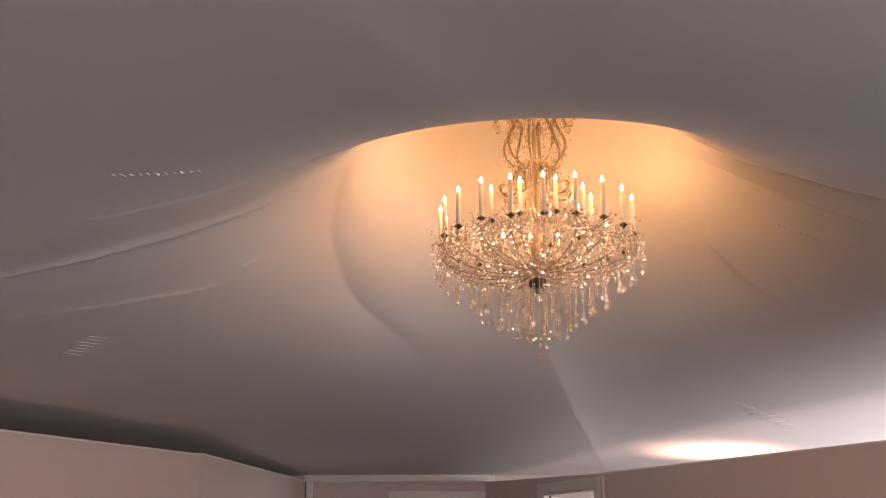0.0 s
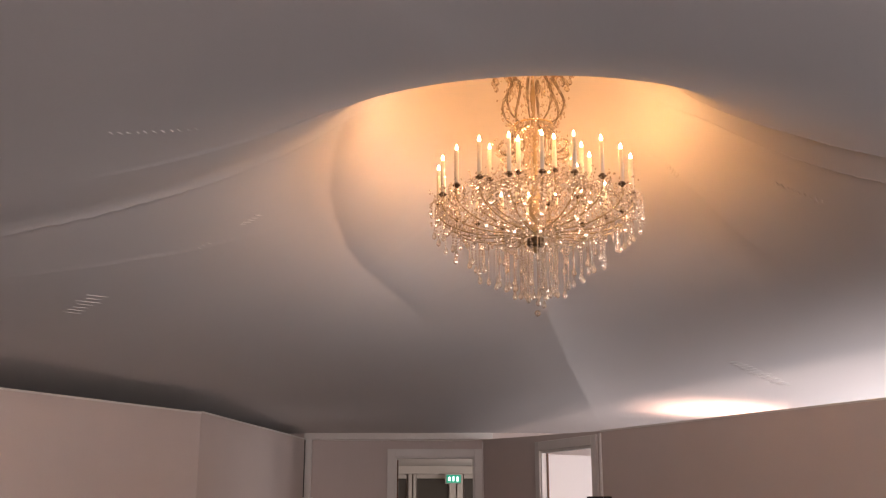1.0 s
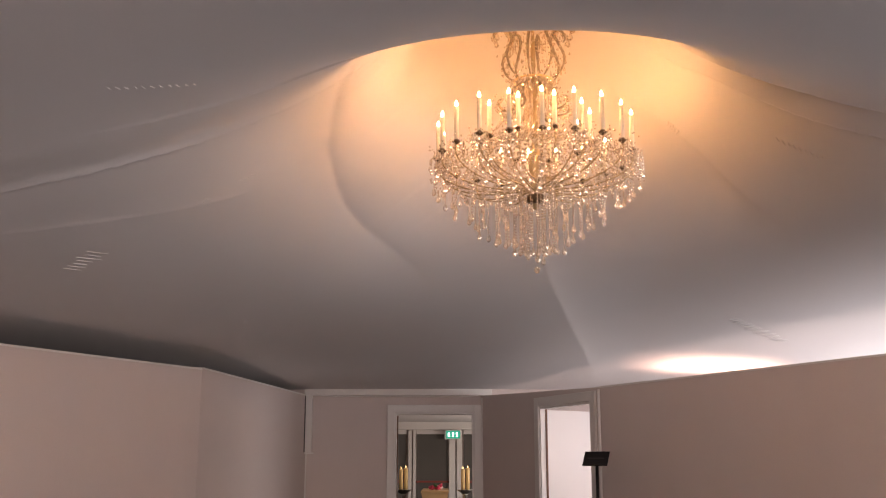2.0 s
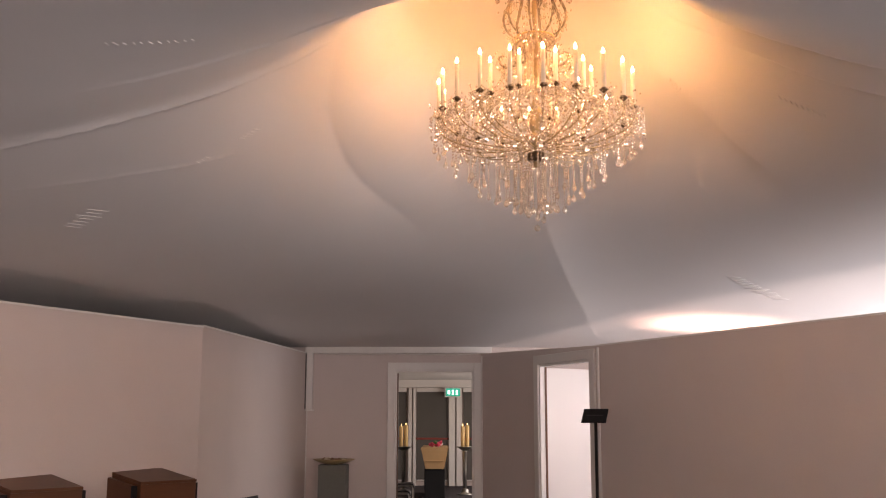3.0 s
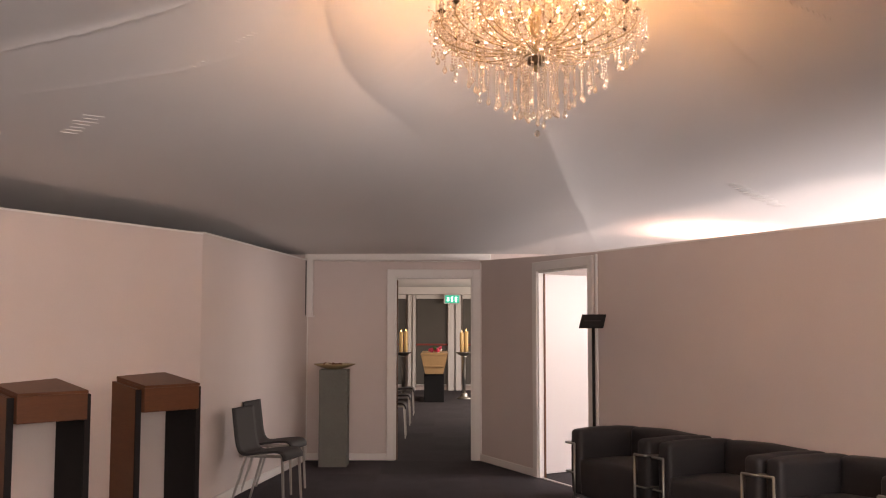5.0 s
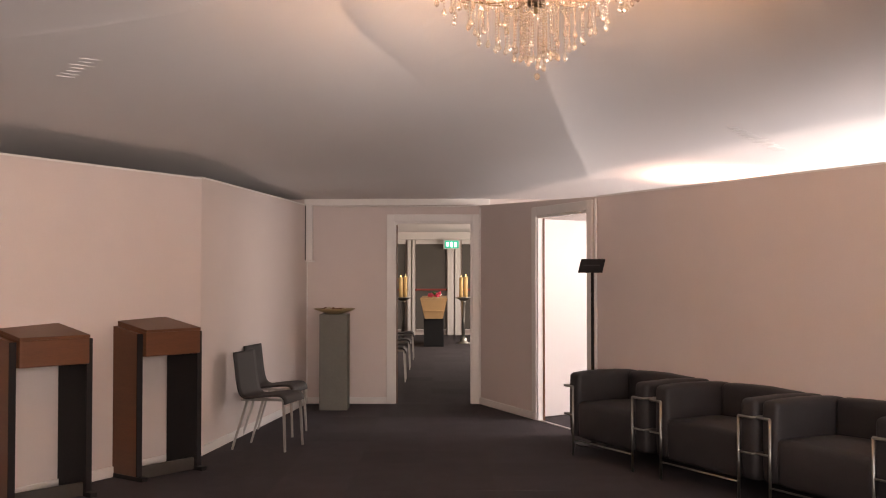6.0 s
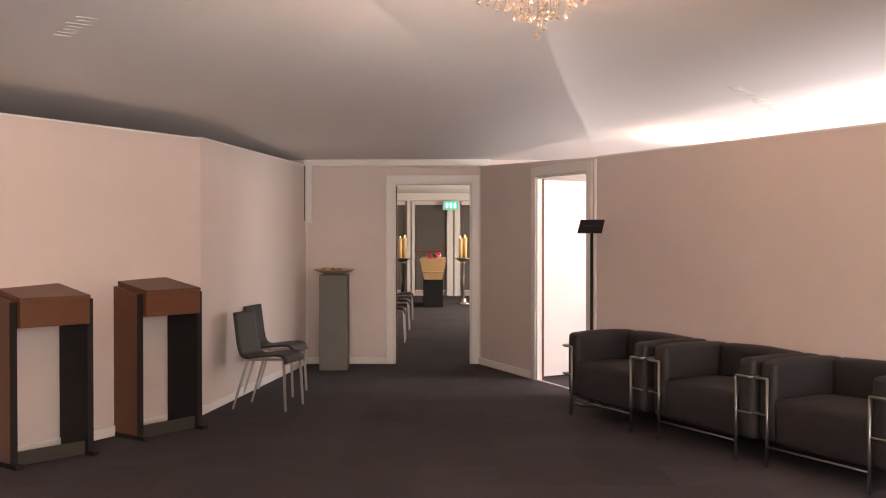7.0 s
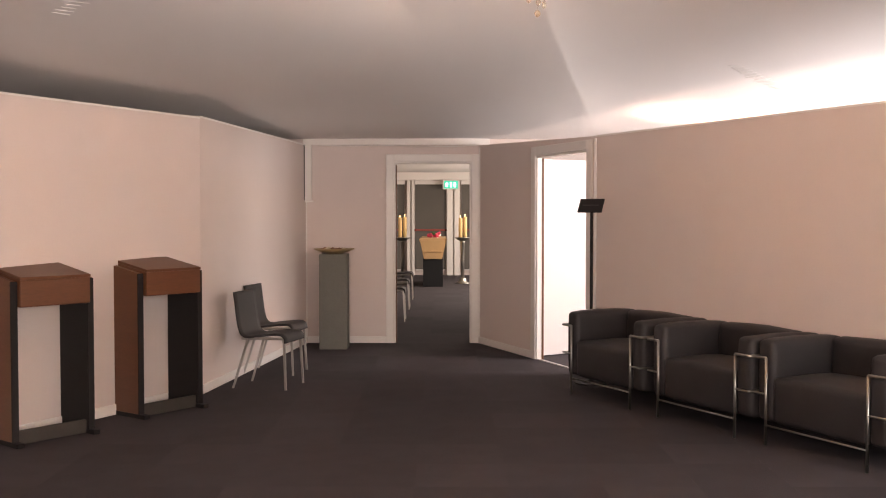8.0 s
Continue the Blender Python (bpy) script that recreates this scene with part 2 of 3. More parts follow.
# seams and folds of the liner: plan line, marked side (+1: left of the line), change of slope there, its reach, height of the overlap
PATCH = [(-0.40, 4.50), (-0.52, 4.75), (-0.58, 5.02), (-0.63, 5.35), (-0.63, 5.61), (-0.59, 5.92), (-0.51, 6.21), (-0.39, 6.50), (-0.22, 6.84), (-0.10, 7.15)]
FOLDS = [
    (PATCH, -1, -0.37, 0.60, 0.0),
    (PATCH, 1, -0.05, 0.5, 0.0),
    ([(0.55, 6.30), (0.65, 6.78), (0.85, 7.46), (1.17, 8.69), (1.63, 10.87)], -1, 0.16, 0.7, 0.0),
    ([(0.96, 5.34), (1.10, 5.38), (1.24, 5.38), (1.42, 5.43), (1.58, 5.52), (2.0, 5.72)], 1, 0.34, 0.30, 0.0),
    ([(-0.25, 4.85), (-0.51, 4.62), (-0.77, 4.36), (-0.94, 4.26), (-1.22, 4.15), (-1.58, 4.10), (-2.60, 4.05)], 1, 0.40, 0.22, 0.0),
    ([(-0.25, 4.85), (-0.51, 4.62), (-0.77, 4.36), (-0.94, 4.26), (-1.22, 4.15), (-1.58, 4.10), (-2.60, 4.05)], -1, 0.10, 0.16, 0.014),
    ([(-0.20, 3.60), (-0.42, 3.62), (-0.60, 3.66), (-0.85, 3.62), (-1.4, 3.5)], 1, 0.12, 0.20, 0.006),
    ([(-0.85, 5.30), (-1.11, 5.15), (-1.28, 5.03), (-1.50, 4.87), (-1.78, 4.74), (-2.6, 4.45)], 1, 0.12, 0.25, 0.003),
    ([(0.06, 5.52), (-0.66, 5.41)], -1, 0.20, 0.25, 0.0),
    ([(0.95, 5.00), (1.14, 4.82), (1.25, 4.62), (1.37, 4.53), (1.60, 4.36), (1.85, 4.16), (2.4, 3.9)], 1, -0.10, 0.24, 0.012),
    ([(0.95, 4.60), (1.10, 4.40), (1.28, 4.15), (1.42, 4.00), (1.66, 3.83), (2.2, 3.5)], 1, -0.10, 0.24, 0.012),
    ([(-0.30, 1.6), (-0.21, 1.85), (-0.11, 2.12), (0.01, 2.48), (0.12, 3.0)], -1, 0.05, 0.40, 0.0),
]


def fold_offset(x, y, line, side, slope, reach, lap):
    """Height added beside a seam: rises or falls from the line on one side, and dies away."""
    best = np.full(x.shape, 1e9)
    sign = np.zeros(x.shape)
    run = np.zeros(x.shape)
    total = sum(math.dist(a, b) for a, b in zip(line, line[1:]))
    gone = 0.0
    for (ax, ay), (bx, by) in zip(line, line[1:]):
        ux, uy = bx - ax, by - ay
        size = math.hypot(ux, uy)
        t = np.clip(((x - ax) * ux + (y - ay) * uy) / size ** 2, 0, 1)
        d = np.hypot(x - ax - t * ux, y - ay - t * uy)
        near = d < best
        best = np.where(near, d, best)
        sign = np.where(near, ux * (y - ay) - uy * (x - ax), sign)
        run = np.where(near, gone + t * size, run)
        gone += size
    fade = np.clip(run / (0.15 * total), 0, 1) * np.clip((total - run) / (0.45 * total), 0, 1)
    on = (np.sign(sign) == side)
    near_by = np.clip(1 - best / (2.4 * reach), 0, 1) ** 1.5
    return np.where(on, slope * best * np.exp(-best / reach) + lap * np.exp(-best / 0.12), 0) * fade * near_by


def ceiling_grid(x, y):
    r = np.hypot(x - PEAK.x, y - PEAK.y)
    broad = 1.3 - 0.12 * np.clip((x - 0.6) / 0.8, 0, 1)
    narrow = np.sqrt((broad * (x - PEAK.x + 0.10)) ** 2 + (y - PEAK.y) ** 2 + 0.0025)
    z = 2.4165 - 0.02 * r + 2.4 * np.exp(-narrow / 1.1)
    a = np.arctan2(y - PEAK.y, x - PEAK.x)
    # broad soft panels, hung from the peak
    z = z + 0.022 * np.sin(7 * a + 0.8) * r * np.exp(-r / 1.8) * np.clip(np.sin(a) + 0.6, 0, 1) * np.clip(0.45 - np.cos(a), 0, 1)
    for f in FOLDS:
        z = z + fold_offset(x, y, *f)
    return z


def ceiling_mesh():
    # fine over the peak and its folds, coarser towards the walls
    xs = np.concatenate([np.arange(-6.3, -2.4, 0.05), np.arange(-2.4, 2.4, 0.015), np.arange(2.4, 5.62, 0.05)])
    ys = np.concatenate([np.arange(-3.12, 2.6, 0.05), np.arange(2.6, 7.6, 0.015), np.arange(7.6, FAR - 0.01, 0.04), [FAR - 0.002]])
    gx, gy = np.meshgrid(xs, ys)
    gz = ceiling_grid(gx, gy)
    verts = np.stack([gx.ravel(), gy.ravel(), gz.ravel()], 1)
    nx, ny = len(xs), len(ys)
    idx = np.arange(nx * ny).reshape(ny, nx)
    faces = np.stack([idx[:-1, :-1].ravel(), idx[1:, :-1].ravel(), idx[1:, 1:].ravel(), idx[:-1, 1:].ravel()], 1)
    me = bpy.data.meshes.new("ceiling")
    me.from_pydata(verts.tolist(), [], faces.tolist())
    bm = bmesh.new()
    bm.from_mesh(me)
    bpy.data.meshes.remove(me)
    return bm


def gathers(bm, p0, p1, count, length, turn, r=0.0045):
    """A row of short puckers where the seam is gathered, lying on the liner's underside."""
    g = random.Random(count)
    p0, p1 = Vector(p0), Vector(p1)
    u = (p1 - p0).normalized()
    w = Vector((u.x * math.cos(turn) - u.y * math.sin(turn), u.x * math.sin(turn) + u.y * math.cos(turn)))
    for k in range(count):
        c = p0.lerp(p1, (k + 0.5) / count)
        half = length * g.uniform(0.6, 1.1) / 2
        pts = [c + w * half * q + u * g.uniform(-.003, .003) for q in (-1, -0.4, 0.3, 1)]
        zs = ceiling_grid(np.array([p.x for p in pts]), np.array([p.y for p in pts]))
        tube([(p.x, p.y, z - 0.004 - 0.2 * r) for p, z in zip(pts, zs)], [r * 0.3, r, r * 0.9, r * 0.2], 6, bm)


bm = ceiling_mesh()
me = bpy.data.meshes.new("ceiling")
bm.to_mesh(me)
bm.free()
me.materials.append(FABRIC)
ceiling = tagged(new("ceiling", me), "stretched white fabric tent ceiling rising to a peak", "ceiling", kind="structure")
solid = ceiling.modifiers.new("thickness", "SOLIDIFY")
solid.thickness, solid.offset = 0.008, 0.0
bm = bmesh.new()
for p0, p1, count, length, turn, thick in (((-1.03, 3.02), (-0.79, 3.19), 11, 0.05, 0.9, 0.0026), ((-1.03, 5.03), (-0.93, 5.03), 5, 0.07, 1.2, 0.0026),
                                           ((-1.25, 5.06), (-1.18, 5.06), 3, 0.05, 1.2, 0.0022), ((-2.05, 5.58), (-1.80, 5.31), 7, 0.17, 1.93, 0.0048),
                                           ((2.06, 7.37), (2.62, 7.98), 14, 0.17, -1.05, 0.0046), ((1.20, 5.37), (1.27, 5.39), 5, 0.06, 1.3, 0.004),
                                           ((1.60, 4.83), (1.80, 4.74), 9, 0.06, 1.4, 0.004)):
    gathers(bm, p0, p1, count, length, turn, thick)
part("gathered_seam", bm, FABRIC, ceiling, smooth=True)["kind"] = "stuff"
for p in me.polygons:
    p.use_smooth = True

# far room seen through the doorway
wall_run("wall_hall_left", (-3.0, 24.5), (-3.0, FAR + 0.12), 2.5, 0.12, "plain painted wall of the far hall", side=-1)
# out of view; the window opening is assumed, for the fill lamp
wall_run("wall_hall_right", (3.0, FAR + 0.12), (3.0, 24.5), 2.5, 0.12, "plain painted wall of the far hall with added windows, unseen", [(4.3, 11.4, 0.8, 2.2)], side=-1)
wall_run("wall_hall_end", (-3.2, 24.5), (3.2, 24.5), 2.6, 0.12, "white wall with tall dark blinds", side=1)
tagged(part("ceiling_hall", box(-3.2, 3.2, FAR + 0.125, 24.495, 2.45, 2.55), FABRIC), "flat pale grey ceiling of the far hall", "ceiling", kind="structure")
tagged(part("trim_hall_beam", box(-3.0, 3.0, 24.28, 24.5, 2.27, 2.45, 0.01), TRIM), "white painted beam above tall windows", "beam", kind="structure")

# casings
def casing(name, a, b, s0, s1, top, wide, proud, label, lining=0.12, left=True, right=True):
    """Door casing on the room face of wall a-b round an opening s0..s1."""
    ob = empty(name, Matrix.Identity(4), label, "door frame")
    ob["kind"] = "structure"
    def bar(nm, p0, p1, z0, z1):
        own = prism([along(a, b, p0, 0.003), along(a, b, p1, 0.003), along(a, b, p1, -proud), along(a, b, p0, -proud)], z0, z1)
        bmesh.ops.bevel(own, geom=own.edges[:], offset=0.004, segments=1, affect="EDGES")
        part(nm, own, TRIM, ob)
    bar("jamb_casing", s0 - wide, s0, 0, top + wide)
    bar("jamb_casing", s1, s1 + wide, 0, top + wide)
    bar("head_casing", s0, s1, top, top + wide)
    def lin(nm, p0, p1, z0, z1):
        part(nm, prism([along(a, b, p0, -0.003), along(a, b, p1, -0.003), along(a, b, p1, lining), along(a, b, p0, lining)], z0, z1), TRIM, ob)
    lin("jamb_lining", s0 - 0.002, s0 + 0.018, 0, top)
    lin("jamb_lining", s1 - 0.018, s1 + 0.002, 0, top)
    lin("head_lining", s0 + 0.018, s1 - 0.018, top - 0.018, top + 0.002)
    return ob


far_frame = casing("door_frame_far", (-6.2, FAR), (6.0, FAR), 6.2 - 0.553, 6.2 + 0.318, 2.03, 0.085, 0.022, "white painted door frame of the hall doorway")
side_frame = casing("door_frame_right", FAR_R, RIGHT_C, 1.41, 2.41, 2.02, 0.09, 0.022, "white painted door frame of the side doorway", lining=0.072)

own = prism([along(FAR_R, RIGHT_C, 1.4285, 0.05), along(FAR_R, RIGHT_C, 1.434, 0.05), along(FAR_R, RIGHT_C, 1.434, 0.07), along(FAR_R, RIGHT_C, 1.4285, 0.07)], 0.0, 2.0)
part("rebate_strip", own, WOOD, side_frame, "bare brown wooden strip beside the door")

part("rebate_strip", box(-0.534, -0.520, FAR + 0.07, FAR + 0.118, 0.0, 2.0), WOOD, far_frame, "bare brown wooden strip in the doorway")

# baseboards
def baseboard(a, b, s0, s1, high=0.075):
    own = prism([along(a, b, s0, 0.002), along(a, b, s1, 0.002), along(a, b, s1, -0.014), along(a, b, s0, -0.014)], 0, high)
    bmesh.ops.bevel(own, geom=own.edges[:], offset=0.004, segments=1, affect="EDGES")
    tagged(part("baseboard", own, TRIM), "narrow white painted baseboard along the wall", "baseboard", kind="structure")


baseboard(LEFT_C, FAR_L, 0.01, 3.29)
baseboard(LEFT_END, LEFT_C, 0.0, 4.59)
baseboard((-6.2, FAR), (6.0, FAR), 6.2 - 1.52, 6.2 - 0.64)
baseboard(FAR_R, RIGHT_C, 0.02, 1.30)
baseboard(RIGHT_C, RIGHT_END, 0.02, 5.4)

# cornice, cap strips on the partitions, corner strips
tagged(part("trim_cornice", box(-1.56, 0.52, FAR - 0.035, FAR + 0.002, 2.215, 2.30, 0.008), TRIM), "white painted cornice board under the fabric ceiling", "cornice", kind="structure")


def cap(a, b, s1, z, name="trim_cap"):
    own = prism([along(a, b, 0, 0.094), along(a, b, s1, 0.094), along(a, b, s1, -0.006), along(a, b, 0, -0.006)], z, z + 0.014)
    tagged(part(name, own, TRIM), "thin white edge strip on top of the partition", "trim", kind="structure")


cap(LEFT_C, FAR_L, 3.28, 2.21)
cap(LEFT_END, LEFT_C, 4.6, 2.20)
cap(RIGHT_C, RIGHT_END, 5.4, 2.128)
for (x, y), w, top in ((FAR_L, 0.016, 2.19), ((FAR_R[0] + 0.008, FAR - 0.02), 0.014, 2.19), ((RIGHT_C[0] - 0.012, RIGHT_C[1]), 0.022, 2.115)):
    tagged(part("trim_corner", lathe([(w * 0.6, 0.0), (w * 0.6, top)], 8, at=(x, y - 0.015, 0)), TRIM), "white painted corner strip", "trim", kind="structure")

# trunking and its cable near the far corner
trunk = empty("cable_trunking", pose(-1.50, FAR - 0.05, 0), "short white cable trunking hanging in the wall corner", "trunking")
part("channel", box(-0.035, 0.035, -0.03, 0.03, 1.60, 2.215, 0.006), TRIM, trunk)
# dark grey strip standing in for the shade on the trunking's left side
part("shade_strip", box(-0.049, -0.037, -0.055, 0.03, 1.60, 2.215, 0.003), STEELGREY, trunk)
part("foot_bracket", box(-0.037, 0.055, -0.05, 0.03, 1.58, 1.598, 0.003), TRIM, trunk)
cable = smooth_path([(-1.44, FAR - 0.042, 2.25), (-1.36, FAR - 0.045, 2.215), (-1.1, FAR - 0.042, 2.205), (-0.6, FAR - 0.04, 2.208), (0.1, FAR - 0.04, 2.20), (0.38, FAR - 0.045, 2.215)], 6)
tagged(part("cable", tube(cable, 0.005, 6), TRIM, smooth=True), "thin white cable clipped along the wall top", "cable")

own = prism([along(FAR_R, RIGHT_C, 1.43, 0.0), along(FAR_R, RIGHT_C, 2.39, 0.0), along(FAR_R, RIGHT_C, 2.39, 0.035), along(FAR_R, RIGHT_C, 1.43, 0.035)], -0.004, 0.006)
tagged(part("trim_threshold", own, LEG), "thin metal threshold strip in the side doorway", "threshold", kind="structure")

# side door leaf, standing open into the bright passage
leaf_a = Vector((0.963, 10.356))
leaf = empty("door_1", Matrix.Translation((leaf_a.x, leaf_a.y, 0)) @ pose(0, 0, 0, 0, 0, 33), "smooth white door standing wide open", "door")
leaf["kind"] = "structure"
part("door_leaf", box(0.0, 0.94, 0.0, 0.042, 0.012, 2.0, 0.003), DOORPAINT, leaf)
for z in (0.22, 1.0, 1.80):
    part("hinge", lathe([(0.008, z - 0.05), (0.008, z + 0.05)], 8, at=(-0.016, -0.008, 0)), CHROME, leaf)
handle = part("door_handle", tube(smooth_path([(0.88, -0.001, 1.04), (0.88, -0.05, 1.04), (0.86, -0.055, 1.04), (0.76, -0.055, 1.04)], 4), 0.009), CHROME, leaf, smooth=True)

# windows in the outer walls: frames and bars only
def window(name, a, b, s0, s1, z0, z1, n, side, label):
    ob = empty(name, Matrix.Identity(4), label, "window")
    ob["kind"] = "structure"
    def bar(p0, p1, q0, q1, nm="window_frame"):
        part(nm, prism([along(a, b, p0, side * 0.03), along(a, b, p1, side * 0.03), along(a, b, p1, side * 0.10), along(a, b, p0, side * 0.10)], q0, q1), TRIM, ob)
    bar(s0, s1, z0, z0 + 0.06), bar(s0, s1, z1 - 0.06, z1)
    for k in range(n + 1):
        c = s0 + 0.03 + (s1 - s0 - 0.06) * k / n
        bar(c - 0.03, c + 0.03, z0 + 0.06, z1 - 0.06, "mullion")


window("window_1", (5.5, FAR), (5.5, -3.0), 2.1, 13.3, 0.8, 2.3, 8, 1, "row of white-framed windows in the outer wall")
window("window_4", (5.5, FAR), (5.5, -3.0), 0.3, 1.8, 0.8, 2.3, 1, 1, "white-framed window of the side passage")
# assumed: frames added round the fill lamp behind the camera
window("window_2", (6.0, -3.0), (-6.2, -3.0), 2.0, 8.0, 0.75, 2.25, 5, 1, "unseen white-framed windows added behind the room")
# assumed: frames added round the far room's fill lamp
window("window_3", (3.0, FAR + 0.12), (3.0, 24.5), 4.3, 11.4, 0.8, 2.2, 5, -1, "unseen white-framed windows added to the far hall")

# ---------------------------------------------------------------- chandelier
def drop_profile(k):
    return [(0.0005, 0.0), (0.35 * k, -0.25 * k), (0.62 * k, -0.8 * k), (1.0 * k, -1.9 * k), (0.8 * k, -2.6 * k), (0.0005, -3.2 * k)]


def bead(bm, x, y, z, r, tall=1.2):
    v = [bm.verts.new((x + dx * r, y + dy * r, z + dz * r * tall)) for dx, dy, dz in ((1, 0, 0), (0, 1, 0), (-1, 0, 0), (0, -1, 0), (0, 0, 1), (0, 0, -1))]
    for i in range(4):
        j = (i + 1) % 4
        bm.faces.new((v[i], v[j], v[4]))
        bm.faces.new((v[j], v[i], v[5]))


def crystal_string(length, r=0.0058, k=0.0135):
    """Beads on a wire with a cut drop at the end, hanging down from the origin."""
    n = max(1, int((length - 3.4 * k) / (2.5 * r)))
    prof = [(0.0008, 0.0)]
    for i in range(n):
        c = -1.25 * r - 2.5 * r * i
        prof += [(0.0010, c + r), (r, c), (0.0010, c - r)]
    end = -n * 2.5 * r
    prof += [(max(a, 0.0008), b + end) for a, b in drop_profile(k)]
    return lathe(prof, 5)


def mesh_of(name, bm, mat, smooth=False):
    me = bpy.data.meshes.new(name)
    bmesh.ops.recalc_face_normals(bm, faces=bm.faces)
    bm.to_mesh(me)
    bm.free()
    for p in me.polygons:
        p.use_smooth = smooth
    me.materials.append(mat)
    return me


def build_chandelier():
    rng = random.Random(7)
    ch = empty("chandelier", pose(PEAK.x, PEAK.y, 2.40), "large crystal chandelier with lit candle bulbs and hanging drops", "chandelier")
    # heights below are above the lowest ball
    stem = [(0.012, 0.30), (0.02, 0.36), (0.035, 0.40), (0.02, 0.44), (0.03, 0.50), (0.04, 0.56), (0.02, 0.62), (0.011, 0.66), (0.02, 0.72), (0.012, 0.80),
            (0.024, 0.88), (0.016, 0.96), (0.009, 1.02), (0.013, 1.14), (0.008, 1.2), (0.006, 2.13)]
    part("stem", lathe(stem, 14), ARMGLASS, ch, "pale gilded turned stem", smooth=True)
    part("hub", lathe([(0.006, 0.326), (0.034, 0.330), (0.046, 0.338), (0.046, 0.368), (0.034, 0.378), (0.02, 0.385)], 20), DARKMETAL, ch, "dark metal hub cup", smooth=True)
    part("ball", lathe([(0.0006, -0.022), (0.010, -0.018), (0.0165, -0.005), (0.010, 0.008), (0.0006, 0.012), (0.0006, 0.05)], 12), CRYSTAL, ch)
    # one arm of each tier, then repeated round the stem
    def arm_meshes(reach, base, cup, flame_top):
        path = smooth_path([(0.035, 0, base), (reach * 0.28, 0, base - 0.005), (reach * 0.6, 0, base + 0.002), (reach * 0.88, 0, base + 0.045), (reach * 1.0, 0, base + 0.10), (reach, 0, cup)], 5)
        arm = mesh_of("arm", tube(path, [0.0036 + 0.0007 * math.sin(2.1 * i) for i in range(len(path))], 7), ARMGLASS, True)
        saucer = mesh_of("saucer", lathe([(0.005, cup - 0.016), (0.010, cup - 0.010), (0.019, cup - 0.003), (0.021, cup + 0.001), (0.012, cup + 0.003), (0.0122, cup + 0.010)], 12, at=(reach, 0, 0)), DARKMETAL, True)
        candle = mesh_of("candle", lathe([(0.0108, cup + 0.006), (0.0108, flame_top - 0.035), (0.006, flame_top - 0.032)], 10, at=(reach, 0, 0)), CANDLE, True)
        f = flame_top - 0.034
        bulb = mesh_of("bulb", lathe([(0.003, f), (0.0072, f + 0.008), (0.0068, f + 0.015), (0.003, f + 0.024), (0.0006, f + 0.031)], 8, at=(reach, 0, 0)), BULB, True)
        return arm, saucer, candle, bulb, path
    def dressing(reach, cup, path, seed):
        """Small cut drops round the saucer and along the arm."""
        g = random.Random(seed)
        bm = bmesh.new()
        for k in range(10):
            a = 2 * math.pi * k / 10 + g.uniform(-.1, .1)
            rr = 0.036 + g.uniform(-0.003, 0.012)
            for i in range(g.choice((1, 2, 3))):
                bead(bm, reach + rr * math.cos(a), rr * math.sin(a), cup - 0.008 - 0.013 * i, 0.0055)
                z = cup - 0.02 - 0.013 * i
            lathe([(p, q + z) for p, q in drop_profile(0.0085)], 6, bm, at=(reach + rr * math.cos(a), rr * math.sin(a), 0))
        for p in path[3::2]:
            for s in (-1, 1):
                h = g.uniform(0.01, 0.05)
                bead(bm, p.x + g.uniform(-.02, .02), s * g.uniform(0.008, 0.03), p.z + h * 0.8, g.uniform(0.004, 0.0065), 1.5)
            lathe([(c, d + p.z - 0.008) for c, d in drop_profile(g.uniform(0.007, 0.011))], 6, bm, at=(p.x, g.uniform(-.008, .008), 0))
        for k in range(76):
            bead(bm, reach + g.uniform(-.15, .045), g.uniform(-.075, .075), cup + g.uniform(-0.14, 0.045), g.uniform(0.0035, 0.0072), 1.3)
        return bm
    for count, reach, base, cup, top, turn, seeds in ((20, 0.484, 0.400, 0.562, 0.770, -1, 4), (10, 0.278, 0.46, 0.635, 0.825, 33, 3)):
        arm, saucer, candle, bulb, path = arm_meshes(reach, base, cup, top)
        dress = [mesh_of("crystal_beading", dressing(reach, cup, path, 11 + s + count), CRYSTAL) for s in range(seeds)]
        for k in range(count):
            holder = share("arm", arm, ch, pose(0, 0, rng.uniform(-.006, .006), 0, 0, turn + 360 * k / count))
            share("saucer", saucer, holder, Matrix.Identity(4))
            share("candle", candle, holder, Matrix.Identity(4))
            share("bulb", bulb, holder, Matrix.Identity(4))
            share("crystal_beading", dress[k % seeds], holder, Matrix.Identity(4))["kind"] = "stuff"
    # hanging strings: rings from the hub outwards, ends forming a shallow cone
    lengths = [0.08 + 0.02 * i for i in range(15)]
    strings = [mesh_of("crystal_string", crystal_string(L), CRYSTAL) for L in lengths]
    for n, r, z_top, z_end in ((4, 0.03, 0.33, 0.03), (7, 0.07, 0.36, 0.055), (9, 0.12, 0.38, 0.07), (10, 0.17, 0.38, 0.095), (10, 0.225, 0.385, 0.13), (11, 0.285, 0.39, 0.17),
                               (13, 0.35, 0.40, 0.215), (16, 0.42, 0.42, 0.275), (20, 0.475, 0.44, 0.33), (22, 0.515, 0.49, 0.395)):
        for k in range(n):
            a = 2 * math.pi * (k + rng.uniform(-.25, .25)) / n
            want = z_top - z_end + rng.uniform(-0.035, 0.03)
            i = min(range(15), key=lambda j: abs(lengths[j] - want))
            rr = r + rng.uniform(-.02, .02)
            share("crystal_string", strings[i], ch, pose(rr * math.cos(a), rr * math.sin(a), z_end + lengths[i] + rng.uniform(-.02, .02), 0, 0, rng.uniform(0, 90)))
